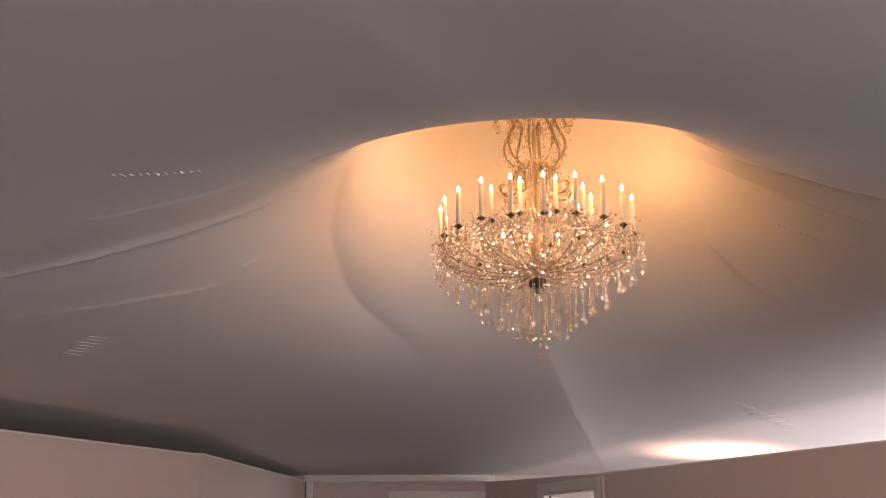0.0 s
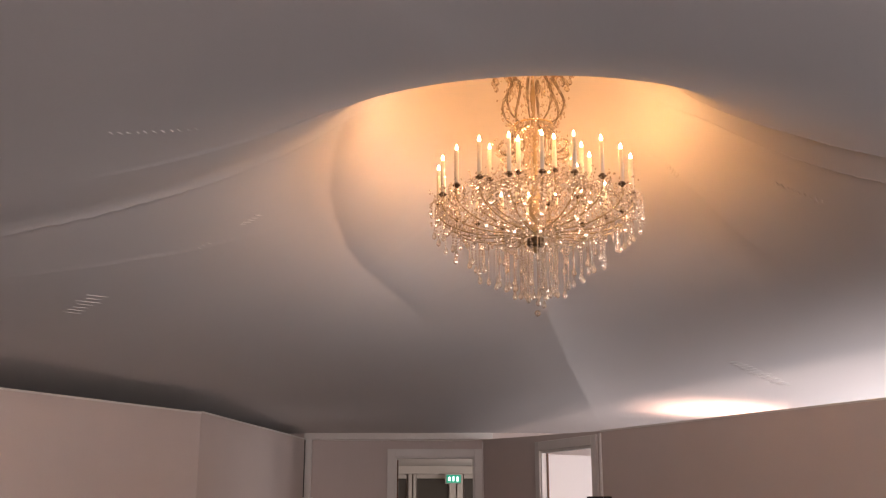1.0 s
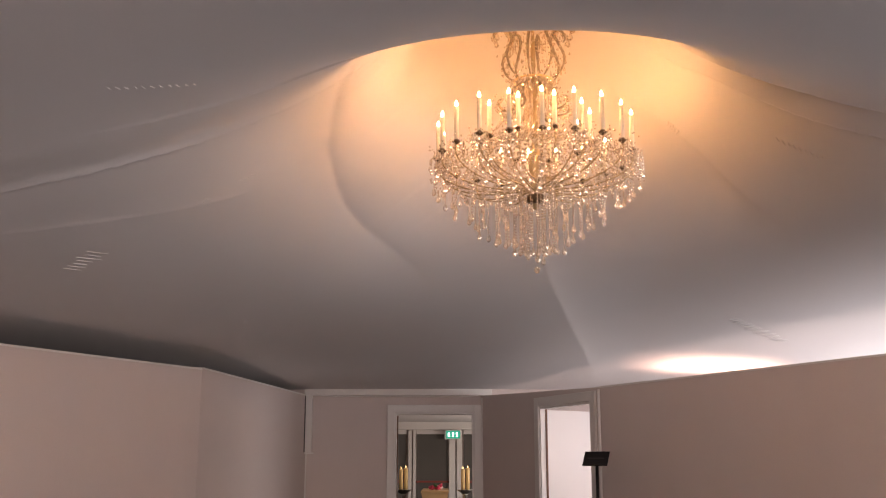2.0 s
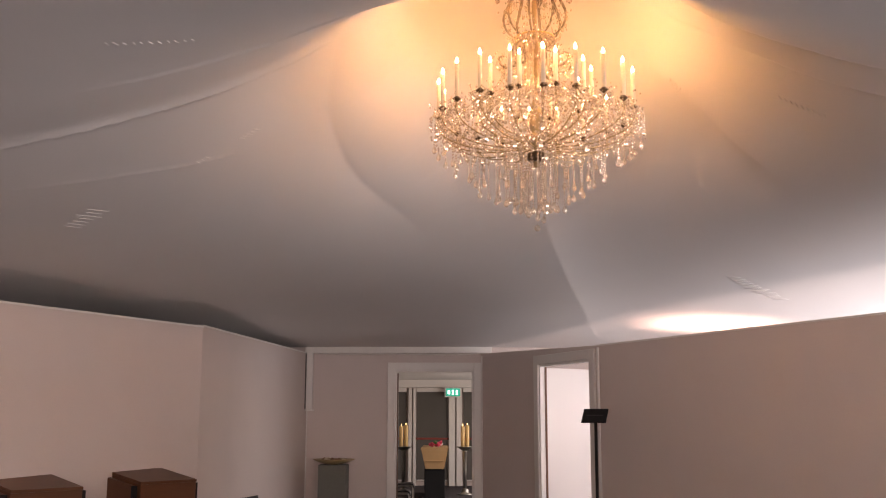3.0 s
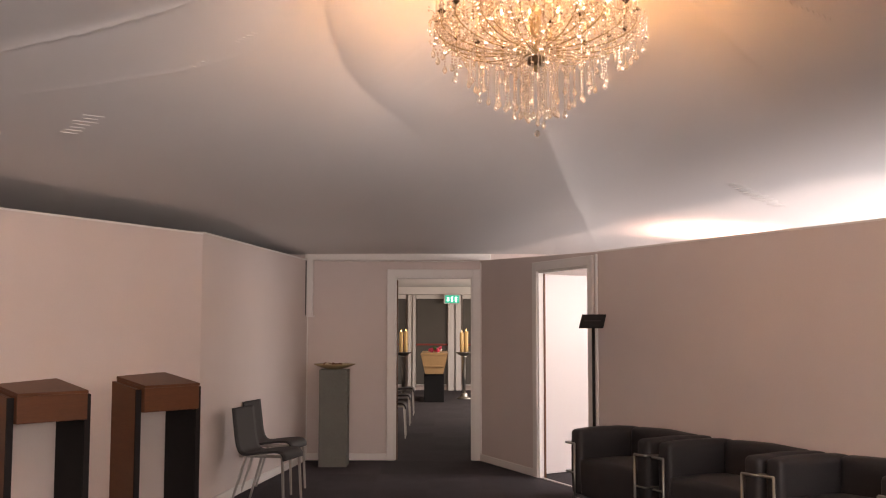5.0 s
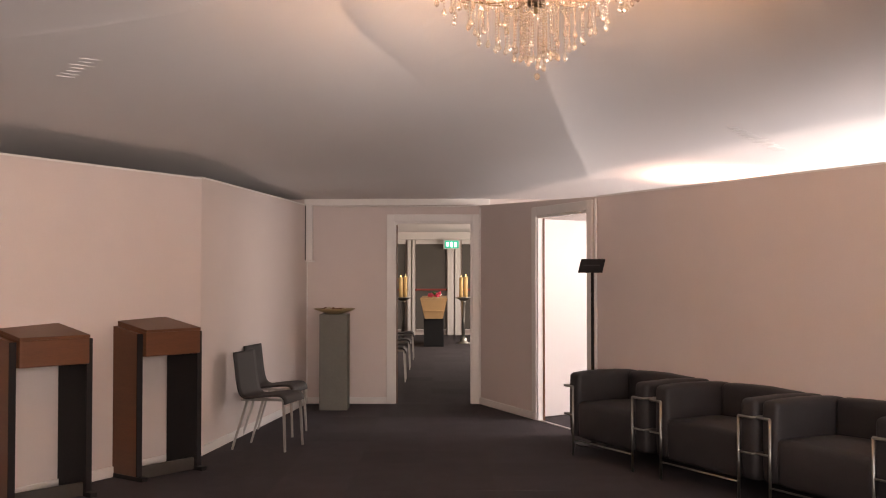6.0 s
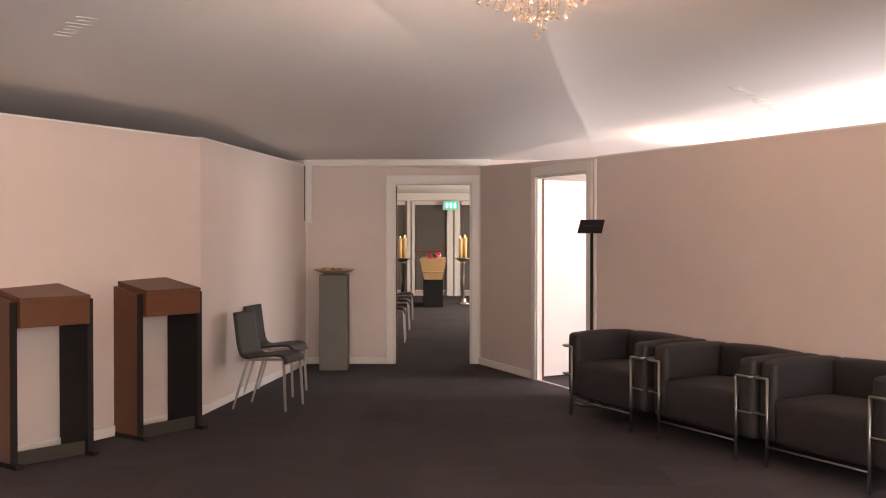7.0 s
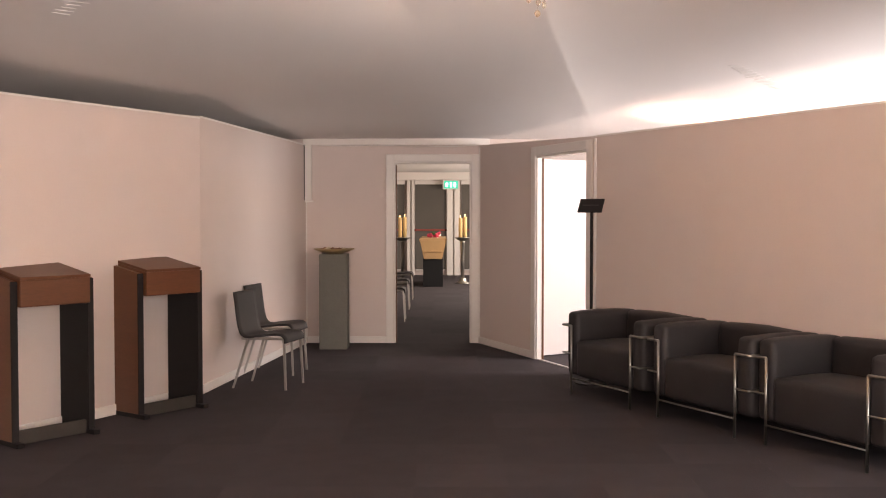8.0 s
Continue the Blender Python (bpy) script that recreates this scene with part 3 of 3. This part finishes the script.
    # scrolled glass crown round the upper stem: two rows of scrolls on a beaded ring
    s_lo = smooth_path([(0.055, 0, 0.965), (0.10, 0, 0.93), (0.118, 0, 0.885), (0.10, 0, 0.835), (0.13, 0, 0.80), (0.175, 0, 0.815), (0.186, 0, 0.85), (0.165, 0, 0.865)], 5)
    s_hi = smooth_path([(0.080, 0, 0.97), (0.135, 0, 1.01), (0.160, 0, 1.085), (0.130, 0, 1.165), (0.110, 0, 1.215), (0.132, 0, 1.27), (0.182, 0, 1.285), (0.205, 0, 1.25), (0.192, 0, 1.225)], 5)
    lo_me = mesh_of("scroll", tube(s_lo, [0.0035 + 0.003 * math.sin(math.pi * i / (len(s_lo) - 1)) for i in range(len(s_lo))], 7), SCROLL, True)
    hi_me = mesh_of("scroll", tube(s_hi, [0.0035 + 0.0042 * math.sin(math.pi * i / (len(s_hi) - 1)) for i in range(len(s_hi))], 7), SCROLL, True)
    def crown_dressing(path, seed):
        g = random.Random(seed)
        bm = bmesh.new()
        for p in path[1::2]:
            lathe([(c, d + p.z - 0.006) for c, d in drop_profile(g.uniform(0.005, 0.009))], 6, bm, at=(p.x + 0.008, g.uniform(-.02, .02), 0))
            for q in range(3):
                bead(bm, p.x + g.uniform(-.03, .03), g.uniform(-.035, .035), p.z + g.uniform(-.025, .025), g.uniform(0.0035, 0.007), 1.4)
        return bm
    lo_dr, hi_dr = mesh_of("crystal_beading", crown_dressing(s_lo, 3), CRYSTAL), mesh_of("crystal_beading", crown_dressing(s_hi, 4), CRYSTAL)
    for k in range(8):
        h = share("scroll", lo_me, ch, pose(0, 0, 0, 0, 0, 12 + 45 * k))
        share("crystal_beading", lo_dr, h, Matrix.Identity(4))["kind"] = "stuff"
        h = share("scroll", hi_me, ch, pose(0, 0, 0, 0, 0, 30 + 45 * k))
        share("crystal_beading", hi_dr, h, Matrix.Identity(4))["kind"] = "stuff"
    ring = part("crown_ring", tube([(0.098 * math.cos(k * math.pi / 18), 0.098 * math.sin(k * math.pi / 18), 0.968) for k in range(37)], 0.005, 6), GOLD, ch, "gilded ring hung with crystals", smooth=True)
    bm = bmesh.new()
    for k in range(190):
        a, rr = rng.uniform(0, 6.283), rng.uniform(0.05, 0.125)
        bead(bm, rr * math.cos(a), rr * math.sin(a), rng.uniform(0.90, 0.99), rng.uniform(0.005, 0.009), 1.3)
    part("crystal_beading", bm, CRYSTAL, ring)["kind"] = "stuff"
    rod = mesh_of("glass_rod", lathe([(0.004, 0.66), (0.009, 0.70), (0.006, 0.74), (0.0085, 0.86), (0.006, 0.91), (0.009, 0.94), (0.004, 0.96)], 8, at=(0.045, 0, 0)), CRYSTAL, True)
    for k in range(6):
        share("glass_rod", rod, ch, pose(0, 0, 0, 0, 0, 60 * k + 10))
    def swag(p0, p1, sag, count):
        """A slack chain of beads between two points."""
        bm = bmesh.new()
        p0, p1 = Vector(p0), Vector(p1)
        for k in range(count + 1):
            t = k / count
            p = p0.lerp(p1, t)
            bead(bm, p.x, p.y, p.z - 4 * sag * t * (1 - t), 0.0042, 1.2)
        return bm
    def at(r, deg, z):
        return (r * math.cos(radians(deg)), r * math.sin(radians(deg)), z)
    tall = mesh_of("crystal_chain", swag(at(0.10, 0, 0.965), at(0.268, 0, 0.66), 0.07, 36), CRYSTAL)
    outer = [mesh_of("crystal_chain", swag(at(0.285, 0, 0.645), at(0.475, d, 0.572), 0.07, 26), CRYSTAL) for d in (-7, 11)]
    rim = mesh_of("crystal_chain", swag(at(0.497, 0, 0.555), at(0.497, 18, 0.555), 0.055, 20), CRYSTAL)
    for k in range(10):
        share("crystal_chain", tall, ch, pose(0, 0, 0, 0, 0, 33 + 36 * k))
        for m in outer:
            share("crystal_chain", m, ch, pose(0, 0, 0, 0, 0, 33 + 36 * k))
        share("crystal_string", strings[k % 3 + 4], ch, pose(0.1 * math.cos(k * 0.628), 0.1 * math.sin(k * 0.628), 0.96, 0, 0, 0))
        share("crystal_string", strings[k % 2], ch, pose(0.195 * math.cos(k * 0.628 + .3), 0.195 * math.sin(k * 0.628 + .3), 1.25, 0, 0, 0))
    for k in range(20):
        share("crystal_chain", rim, ch, pose(0, 0, 0, 0, 0, 18 * k - 1))
    part("ceiling_rose", lathe([(0.012, 2.05), (0.05, 2.06), (0.065, 2.09), (0.03, 2.13)], 16), GOLD, ch, smooth=True)


build_chandelier()

# ---------------------------------------------------------------- lecterns
def slope_top(bm, y0, y1, rise, above):
    """Raise what lies above a height, more towards the back."""
    for v in bm.verts:
        if v.co.z > above:
            v.co.z += rise * (v.co.y - y0) / (y1 - y0)
    return bm


def build_lectern(m):
    """Origin at the front corner of one side panel; x along the front, y to the back."""
    ob = empty("lectern", m, "reddish-brown wooden lectern with black inner panels", "lectern", "lecterns along the wall")
    w, d, h, rise = 0.565, 0.35, 1.055, 0.06
    for x0 in (0.0, w - 0.04):
        wood0 = x0 if x0 == 0 else x0 + 0.006
        lin0 = x0 + 0.034 if x0 == 0 else x0
        side = part("side_panel", slope_top(box(wood0, wood0 + 0.034, 0.012, d, 0.03, h - 0.03, 0.003), 0, d, rise, 0.5), WOOD, ob)
        part("inner_lining", box(lin0, lin0 + 0.006, 0.012, d, 0.03, h - 0.20), BLACK, side)
        part("front_edge", box(x0 - 0.002, x0 + 0.042, 0.0, 0.012, 0.03, h - 0.03, 0.002), BLACK, side)
        part("foot", box(x0 - 0.004, x0 + 0.044, -0.06, d + 0.05, 0.0, 0.03, 0.004), BLACK, ob, "flat black steel foot")
    part("top_box", slope_top(box(0.043, w - 0.043, -0.035, d, h - 0.19, h - 0.016, 0.006), 0, d, rise, h - 0.1), WOOD, ob)
    part("lid", slope_top(box(0.041, w - 0.041, -0.04, d + 0.01, h - 0.0155, h + 0.004, 0.004), 0, d, rise, 0.5), WOOD, ob)
    part("stretcher", box(0.0405, w - 0.0405, 0.03, 0.055, 0.004, 0.092, 0.003), STEELGREY, ob, "grey stretcher board")
    return ob


LECT = math.degrees(math.atan2(0.885, 0.465))
build_lectern(pose(-2.135, 7.235, 0, 0, 0, LECT - 9))
build_lectern(pose(-2.650, 6.345, 0, 0, 0, LECT - 11))

# ---------------------------------------------------------------- stacking chairs
def build_chair(m, label, group):
    """Origin on the floor under the seat; the chair faces +y, x is its width."""
    ob = empty("chair", m, label, "chair", group)
    prof = smooth_path([(0.235, 0.385), (0.225, 0.43), (0.17, 0.455), (0.0, 0.44), (-0.10, 0.428), (-0.152, 0.45), (-0.180, 0.52), (-0.200, 0.66), (-0.218, 0.80)], 5)
    bm = bmesh.new()
    def shell(points, n=9, half=0.2, t=0.016):
        rows_ = []
        for i, p in enumerate(points):
            d = (points[min(i + 1, len(points) - 1)] - points[max(i - 1, 0)]).normalized()
            nrm = Vector((-d.y, d.x))
            rows_.append((p, nrm))
        top, low = [], []
        for p, nrm in rows_:
            top.append([bm.verts.new((half * (2 * k / (n - 1) - 1), p.x - nrm.x * t * 0.5, p.y - nrm.y * t * 0.5 )) for k in range(n)])
            low.append([bm.verts.new((half * (2 * k / (n - 1) - 1), p.x + nrm.x * t * 0.5, p.y + nrm.y * t * 0.5 )) for k in range(n)])
        for g in (top, low):
            for a, b in zip(g, g[1:]):
                for k in range(n - 1):
                    bm.faces.new((a[k], a[k + 1], b[k + 1], b[k]))
        for a, b, c, e in zip(top, top[1:], low, low[1:]):
            bm.faces.new((a[0], b[0], e[0], c[0])), bm.faces.new((a[-1], c[-1], e[-1], b[-1]))
        for k in range(n - 1):
            bm.faces.new((top[0][k], low[0][k], low[0][k + 1], top[0][k + 1])), bm.faces.new((top[-1][k], top[-1][k + 1], low[-1][k + 1], low[-1][k]))
    shell([Vector((p.x, p.y)) for p in [Vector((a, b, 0)) for a, b in [(q[0], q[1]) for q in prof]]])
    part("seat_shell", bm, SHELL, ob, "dark grey one-piece seat and back", smooth=True)
    for sx in (-1, 1):
        part("leg", tube([(sx * 0.175, 0.215, 0.415), (sx * 0.19, 0.235, 0.0)], [0.014, 0.011], square=True), LEG, ob, "silver metal leg")
        part("leg", tube([(sx * 0.17, -0.10, 0.425), (sx * 0.185, -0.235, 0.0)], [0.014, 0.010], square=True), LEG, ob, "silver metal leg")
        part("seat_rail", tube([(sx * 0.173, 0.215, 0.42), (sx * 0.17, -0.16, 0.415)], 0.012, 6), LEG, ob)
    return ob


chair = build_chair(pose(-1.47, 8.65, 0, 0, 0, -104), "dark grey chair with silver legs beside the wall", "chairs by the wall")
copy_thing(chair, pose(-1.535, 9.40, 0, 0, 0, -101))
for y in (13.97, 15.75, 17.6):
    c = copy_thing(chair, pose(-0.75, y, 0, 0, 0, -90))
    tagged(c, "dark chair with silver legs in the hall", "chair", "chairs in the hall")

# ---------------------------------------------------------------- armchairs
def soft_box(x0, x1, y0, y1, z0, z1, r, crown=0.0, seed=0):
    """A stuffed cushion: rounded block, swollen faces, slightly uneven leather."""
    bm = box(x0, x1, y0, y1, z0, z1, r, 4)
    bmesh.ops.subdivide_edges(bm, edges=[e for e in bm.edges if e.calc_length() > 0.09], cuts=6, use_grid_fill=True)
    sx, sy, sz = x1 - x0, y1 - y0, z1 - z0
    swell = 0.012
    for v in bm.verts:
        u, w, h = (v.co.x - x0) / sx, (v.co.y - y0) / sy, (v.co.z - z0) / sz
        bu, bw, bh = 4 * u * (1 - u), 4 * w * (1 - w), 4 * h * (1 - h)
        n = noise.noise(Vector((v.co.x * 9 + seed, v.co.y * 9, v.co.z * 9))) * 0.005
        v.co += Vector(((2 * u - 1) * (swell * bw * bh + n) * (abs(2 * u - 1) > 0.8), (2 * w - 1) * (swell * bu * bh + n) * (abs(2 * w - 1) > 0.8),
                        (2 * h - 1) * (swell * bu * bw + n) * (abs(2 * h - 1) > 0.8)))
        if h > 0.7:
            v.co.z += crown * bu * bw
    return bm


def build_armchair(m):
    """Origin on the floor midway between the front legs; x along the front, y to the back."""
    ob = empty("armchair", m, "black leather cube armchair in a chrome tube frame", "armchair", "armchairs along the wall")
    part("seat_cushion", soft_box(-0.355, 0.355, 0.022, 0.54, 0.138, 0.425, 0.042, 0.024, 3), LEATHER, ob, smooth=True)
    for s in (-1, 1):
        part("armrest", soft_box(min(s * 0.357, s * 0.495), max(s * 0.357, s * 0.495), 0.035, 0.66, 0.14, 0.652, 0.042, 0.004, 5 + s), LEATHER, ob, smooth=True)
        post = part("front_leg", tube([(s * 0.385, 0.0, 0.0), (s * 0.385, 0.0, 0.545)], 0.0095, 10), CHROME, ob, smooth=True)
        part("back_leg", tube([(s * 0.40, 0.675, 0.0), (s * 0.40, 0.675, 0.545)], 0.0115, 10), CHROME, ob, smooth=True)
        for z, r in ((0.545, 0.0095), (0.32, 0.007)):
            rail = smooth_path([(s * 0.385, 0.0, z), (s * 0.48, 0.0, z), (s * 0.508, 0.02, z), (s * 0.508, 0.2, z), (s * 0.508, 0.64, z), (s * 0.49, 0.675, z), (s * 0.40, 0.675, z)], 4)
            part("side_rail", tube(rail, r, 8), CHROME, ob, smooth=True)
    part("backrest", soft_box(-0.355, 0.355, 0.52, 0.66, 0.14, 0.652, 0.042, 0.004, 11), LEATHER, ob, smooth=True)
    for y in (0.0, 0.675):
        part("cross_rail", tube([(-0.385, y, 0.125), (0.385, y, 0.125)], 0.0065, 8), CHROME, ob, smooth=True)
    part("back_rail", tube([(-0.40, 0.675, 0.535), (0.40, 0.675, 0.535)], 0.0105, 8), CHROME, ob, smooth=True)
    return ob


FRONT = math.degrees(math.atan2(-0.892, 0.453))
arm = build_armchair(pose(1.207, 7.938, 0, 0, 0, FRONT))
copy_thing(arm, pose(1.702, 6.967, 0, 0, 0, FRONT))
copy_thing(arm, pose(2.186, 6.08, 0, 0, 0, FRONT))

# ---------------------------------------------------------------- sign stand
stand = empty("sign_stand", pose(1.262, 8.76, 0, 0, 0, -24), "dark metal stand with a tilted sign plate", "sign stand")
part("pole", tube([(0, 0, 0.02), (0, 0, 1.48)], 0.013, 10), BLACK, stand, smooth=True)
part("foot_plate", lathe([(0.14, 0.0), (0.14, 0.012), (0.03, 0.02), (0.014, 0.04)], 24), BLACK, stand)
plate = part("sign_plate", box(-0.105, 0.105, -0.075, 0.075, -0.006, 0.006, 0.002), BLACK, stand, "black tilted plate")
plate.matrix_basis = pose(0, -0.02, 1.515, 48, 0, 0)
part("sign_text", box(-0.07, 0.07, -0.006, 0.006, 0.0062, 0.0072), SHELL, plate, "faint line of writing")

# ---------------------------------------------------------------- pedestal with a dish
ped = tagged(part("pedestal", box(-1.322, -1.026, 10.95, 11.246, 0, 1.018, 0.004), CONCRETE), "grey-green stone pedestal beside the doorway", "pedestal")
dish = empty("dish", pose(-1.174, 11.09, 1.018), "shallow pale wooden dish holding small brown pieces", "dish")
bm = lathe([(0.06, 0.0), (0.10, 0.008), (0.165, 0.028), (0.22, 0.052), (0.222, 0.058), (0.16, 0.038), (0.08, 0.018), (0.001, 0.014)], 28)
part("bowl", bm, DISH, dish, smooth=True)
rng = random.Random(5)
for k in range(16):
    a, r = rng.uniform(0, 6.28), 0.12 * math.sqrt(rng.random())
    s = rng.uniform(0.020, 0.032)
    bm = bmesh.new()
    bmesh.ops.create_icosphere(bm, subdivisions=1, radius=s)
    for v in bm.verts:
        v.co *= rng.uniform(0.8, 1.15)
        v.co.z *= 0.7
    tagged(part("sweet", bm, NUTS if k % 3 else PALE, smooth=True), "small rounded piece lying in the dish", "sweet", "pieces in the dish").matrix_basis = pose(-1.174 + r * math.cos(a), 11.09 + r * math.sin(a), 1.018 + 0.036 + 0.12 * max(0, r - 0.06) + rng.uniform(0, .018), 0, 0, 57 * k)

# ---------------------------------------------------------------- far hall
trestle = tagged(part("trestle", box(-0.40, -0.0, 20.5, 22.1, 0, 0.56, 0.01), DRAPE), "trestle under a black cloth drape", "trestle")
coffin = empty("coffin", pose(-0.2, 20.42, 0.56), "light wooden coffin with flowers on the lid", "coffin")


def coffin_body(z0, z1, w0, w1, bm=None, y0=0.0, y1=1.95):
    own = bmesh.new()
    v = [own.verts.new((sx * (w0 if z == z0 else w1), y, z)) for y in (y0, y1) for z in (z0, z1) for sx in (-1, 1)]
    for f in ((0, 1, 3, 2), (4, 6, 7, 5), (0, 2, 6, 4), (1, 5, 7, 3), (0, 4, 5, 1), (2, 3, 7, 6)):
        own.faces.new([v[i] for i in f])
    bmesh.ops.bevel(own, geom=own.edges[:], offset=0.008, segments=2, affect="EDGES")
    return own


part("body", coffin_body(0.0, 0.365, 0.18, 0.262), PINE, coffin)
part("lid", coffin_body(0.367, 0.415, 0.278, 0.266, y0=-0.015, y1=1.965), PINE, coffin)
part("end_rail", tube([(-0.19, -0.03, 0.15), (0.19, -0.03, 0.15)], 0.014, 8), PINE, coffin)
flowers = empty("flowers", pose(-0.2, 20.6, 0.975), "small pink and white flowers lying on the coffin", "flowers")
for k in range(14):
    bm = bmesh.new()
    bmesh.ops.create_icosphere(bm, subdivisions=2, radius=0.045)
    for v in bm.verts:
        v.co *= 0.75 + 0.5 * noise.noise(v.co * 40 + Vector((k, 0, 0)))
    part("blossom", bm, (ROSE, ROSE, PETAL, LEAFG)[k % 4], flowers).matrix_basis = pose(rng.uniform(-.13, .13), rng.uniform(-.1, .25), rng.uniform(0.03, 0.10))


def candle_stand(x, y):
    ob = empty("candle_stand", pose(x, y, 0), "tall chrome candle stand holding thick cream candles", "candle stand", "candle stands beside the coffin")
    part("base", lathe([(0.16, 0.0), (0.165, 0.012), (0.10, 0.03), (0.07, 0.07), (0.075, 0.10), (0.04, 0.13)], 24), CHROME, ob, smooth=True)
    part("shaft", lathe([(0.035, 0.12), (0.033, 0.5), (0.04, 0.86), (0.06, 0.89)], 16), CHROME, ob, smooth=True)
    part("drip_tray", lathe([(0.05, 0.88), (0.13, 0.935), (0.17, 0.96), (0.172, 0.972), (0.05, 0.96)], 24), CHROME, ob, smooth=True)
    for dx, dy, hh in ((-0.048, 0.0, 0.42), (0.048, 0.03, 0.44)):
        c = part("candle", lathe([(0.04, 0.96), (0.041, 0.96 + hh - 0.005), (0.03, 0.96 + hh), (0.004, 0.955 + hh)], 14, at=(dx, dy, 0)), WAX, ob, smooth=True)
        part("flame", lathe([(0.002, 0.965 + hh), (0.009, 0.978 + hh), (0.007, 0.992 + hh), (0.001, 1.012 + hh)], 8, at=(dx, dy, 0)), FLAME, c, smooth=True)


candle_stand(0.415, 21.5)
candle_stand(-0.855, 21.5)

# tall blinds, posts and rail on the end wall
for x0, x1 in ((-1.55, -0.92), (-0.66, 0.06), (0.44, 1.1)):
    b = empty("window_blind", pose(0, 24.44, 0), "tall dark roller blind between white posts", "blind", "blinds on the end wall")
    part("blind_cloth", box(x0, x1, -0.012, 0.0, 0.14, 2.25), BLIND, b)
    part("blind_case", box(x0 - 0.01, x1 + 0.01, -0.06, 0.02, 2.17, 2.265, 0.008), TRIM, b)
    part("bottom_bar", box(x0, x1, -0.02, 0.006, 0.115, 0.14, 0.004), TRIM, b)
for x0, x1, d in ((-0.86, -0.78, 0.14), (-0.75, -0.68, 0.14), (0.09, 0.24, 0.14), (0.27, 0.40, 0.15)):
    tagged(part("post", box(x0, x1, 24.5 - d, 24.5, 0, 2.268, 0.006), TRIM), "white painted post between the blinds", "post", "posts on the end wall")
for x0, x1 in ((-1.6, -0.858), (-0.682, 0.092), (0.398, 1.2)):
    tagged(part("rail", box(x0, x1, 24.385, 24.42, 1.06, 1.105, 0.008), RED), "red-brown wooden rail in front of the blinds", "rail", "rails on the end wall")
exit_sign = empty("exit_sign", pose(0.19, 24.2, 2.05), "lit green exit sign with white symbols under the beam", "exit sign")
part("housing", box(-0.20, 0.17, -0.02, 0.03, -0.005, 0.215, 0.01), TRIM, exit_sign)
part("bracket", box(-0.03, 0.03, 0.0, 0.12, 0.19, 0.2205), TRIM, exit_sign)
part("panel", box(-0.165, 0.165, -0.032, -0.0205, 0.015, 0.195, 0.002), SIGNGREEN, exit_sign, "glowing green panel")
for x0, x1, z0, z1 in ((-0.125, -0.075, 0.06, 0.15), (-0.025, 0.015, 0.05, 0.16), (0.065, 0.11, 0.05, 0.155)):
    part("symbol", box(x0, x1, -0.037, -0.0325, z0, z1), SIGNWHITE, exit_sign, "glowing white symbol")

# ---------------------------------------------------------------- carpet tiles
TILE = 0.5
tile_bm = box(-TILE / 2 + 0.0002, TILE / 2 - 0.0002, -TILE / 2 + 0.0002, TILE / 2 - 0.0002, -0.008, 0.0)
tile_me = mesh_of("carpet_tile", tile_bm, CARPET)
rest = bmesh.new()
for i in range(-13, 12):
    for j in range(-6, 51):
        x, y = (i + 0.5) * TILE - 0.15, (j + 0.5) * TILE - 0.05
        if -3.0 < x < 3.3 and 4.0 < y < 11.4 or abs(x) < 0.7 and 11.4 < y < 24.4:
            t = share("carpet_tile", tile_me, floor, pose(x, y, rng.uniform(-0.0003, 0.0), 0, 0, 90 * ((i + j) % 2)))
        else:
            v = [rest.verts.new((x + dx * 0.2488, y + dy * 0.2488, -0.001)) for dx, dy in ((-1, -1), (1, -1), (1, 1), (-1, 1))]
            rest.faces.new(v)
tagged(part("carpet_tiles", rest, CARPET, floor), kind="stuff")
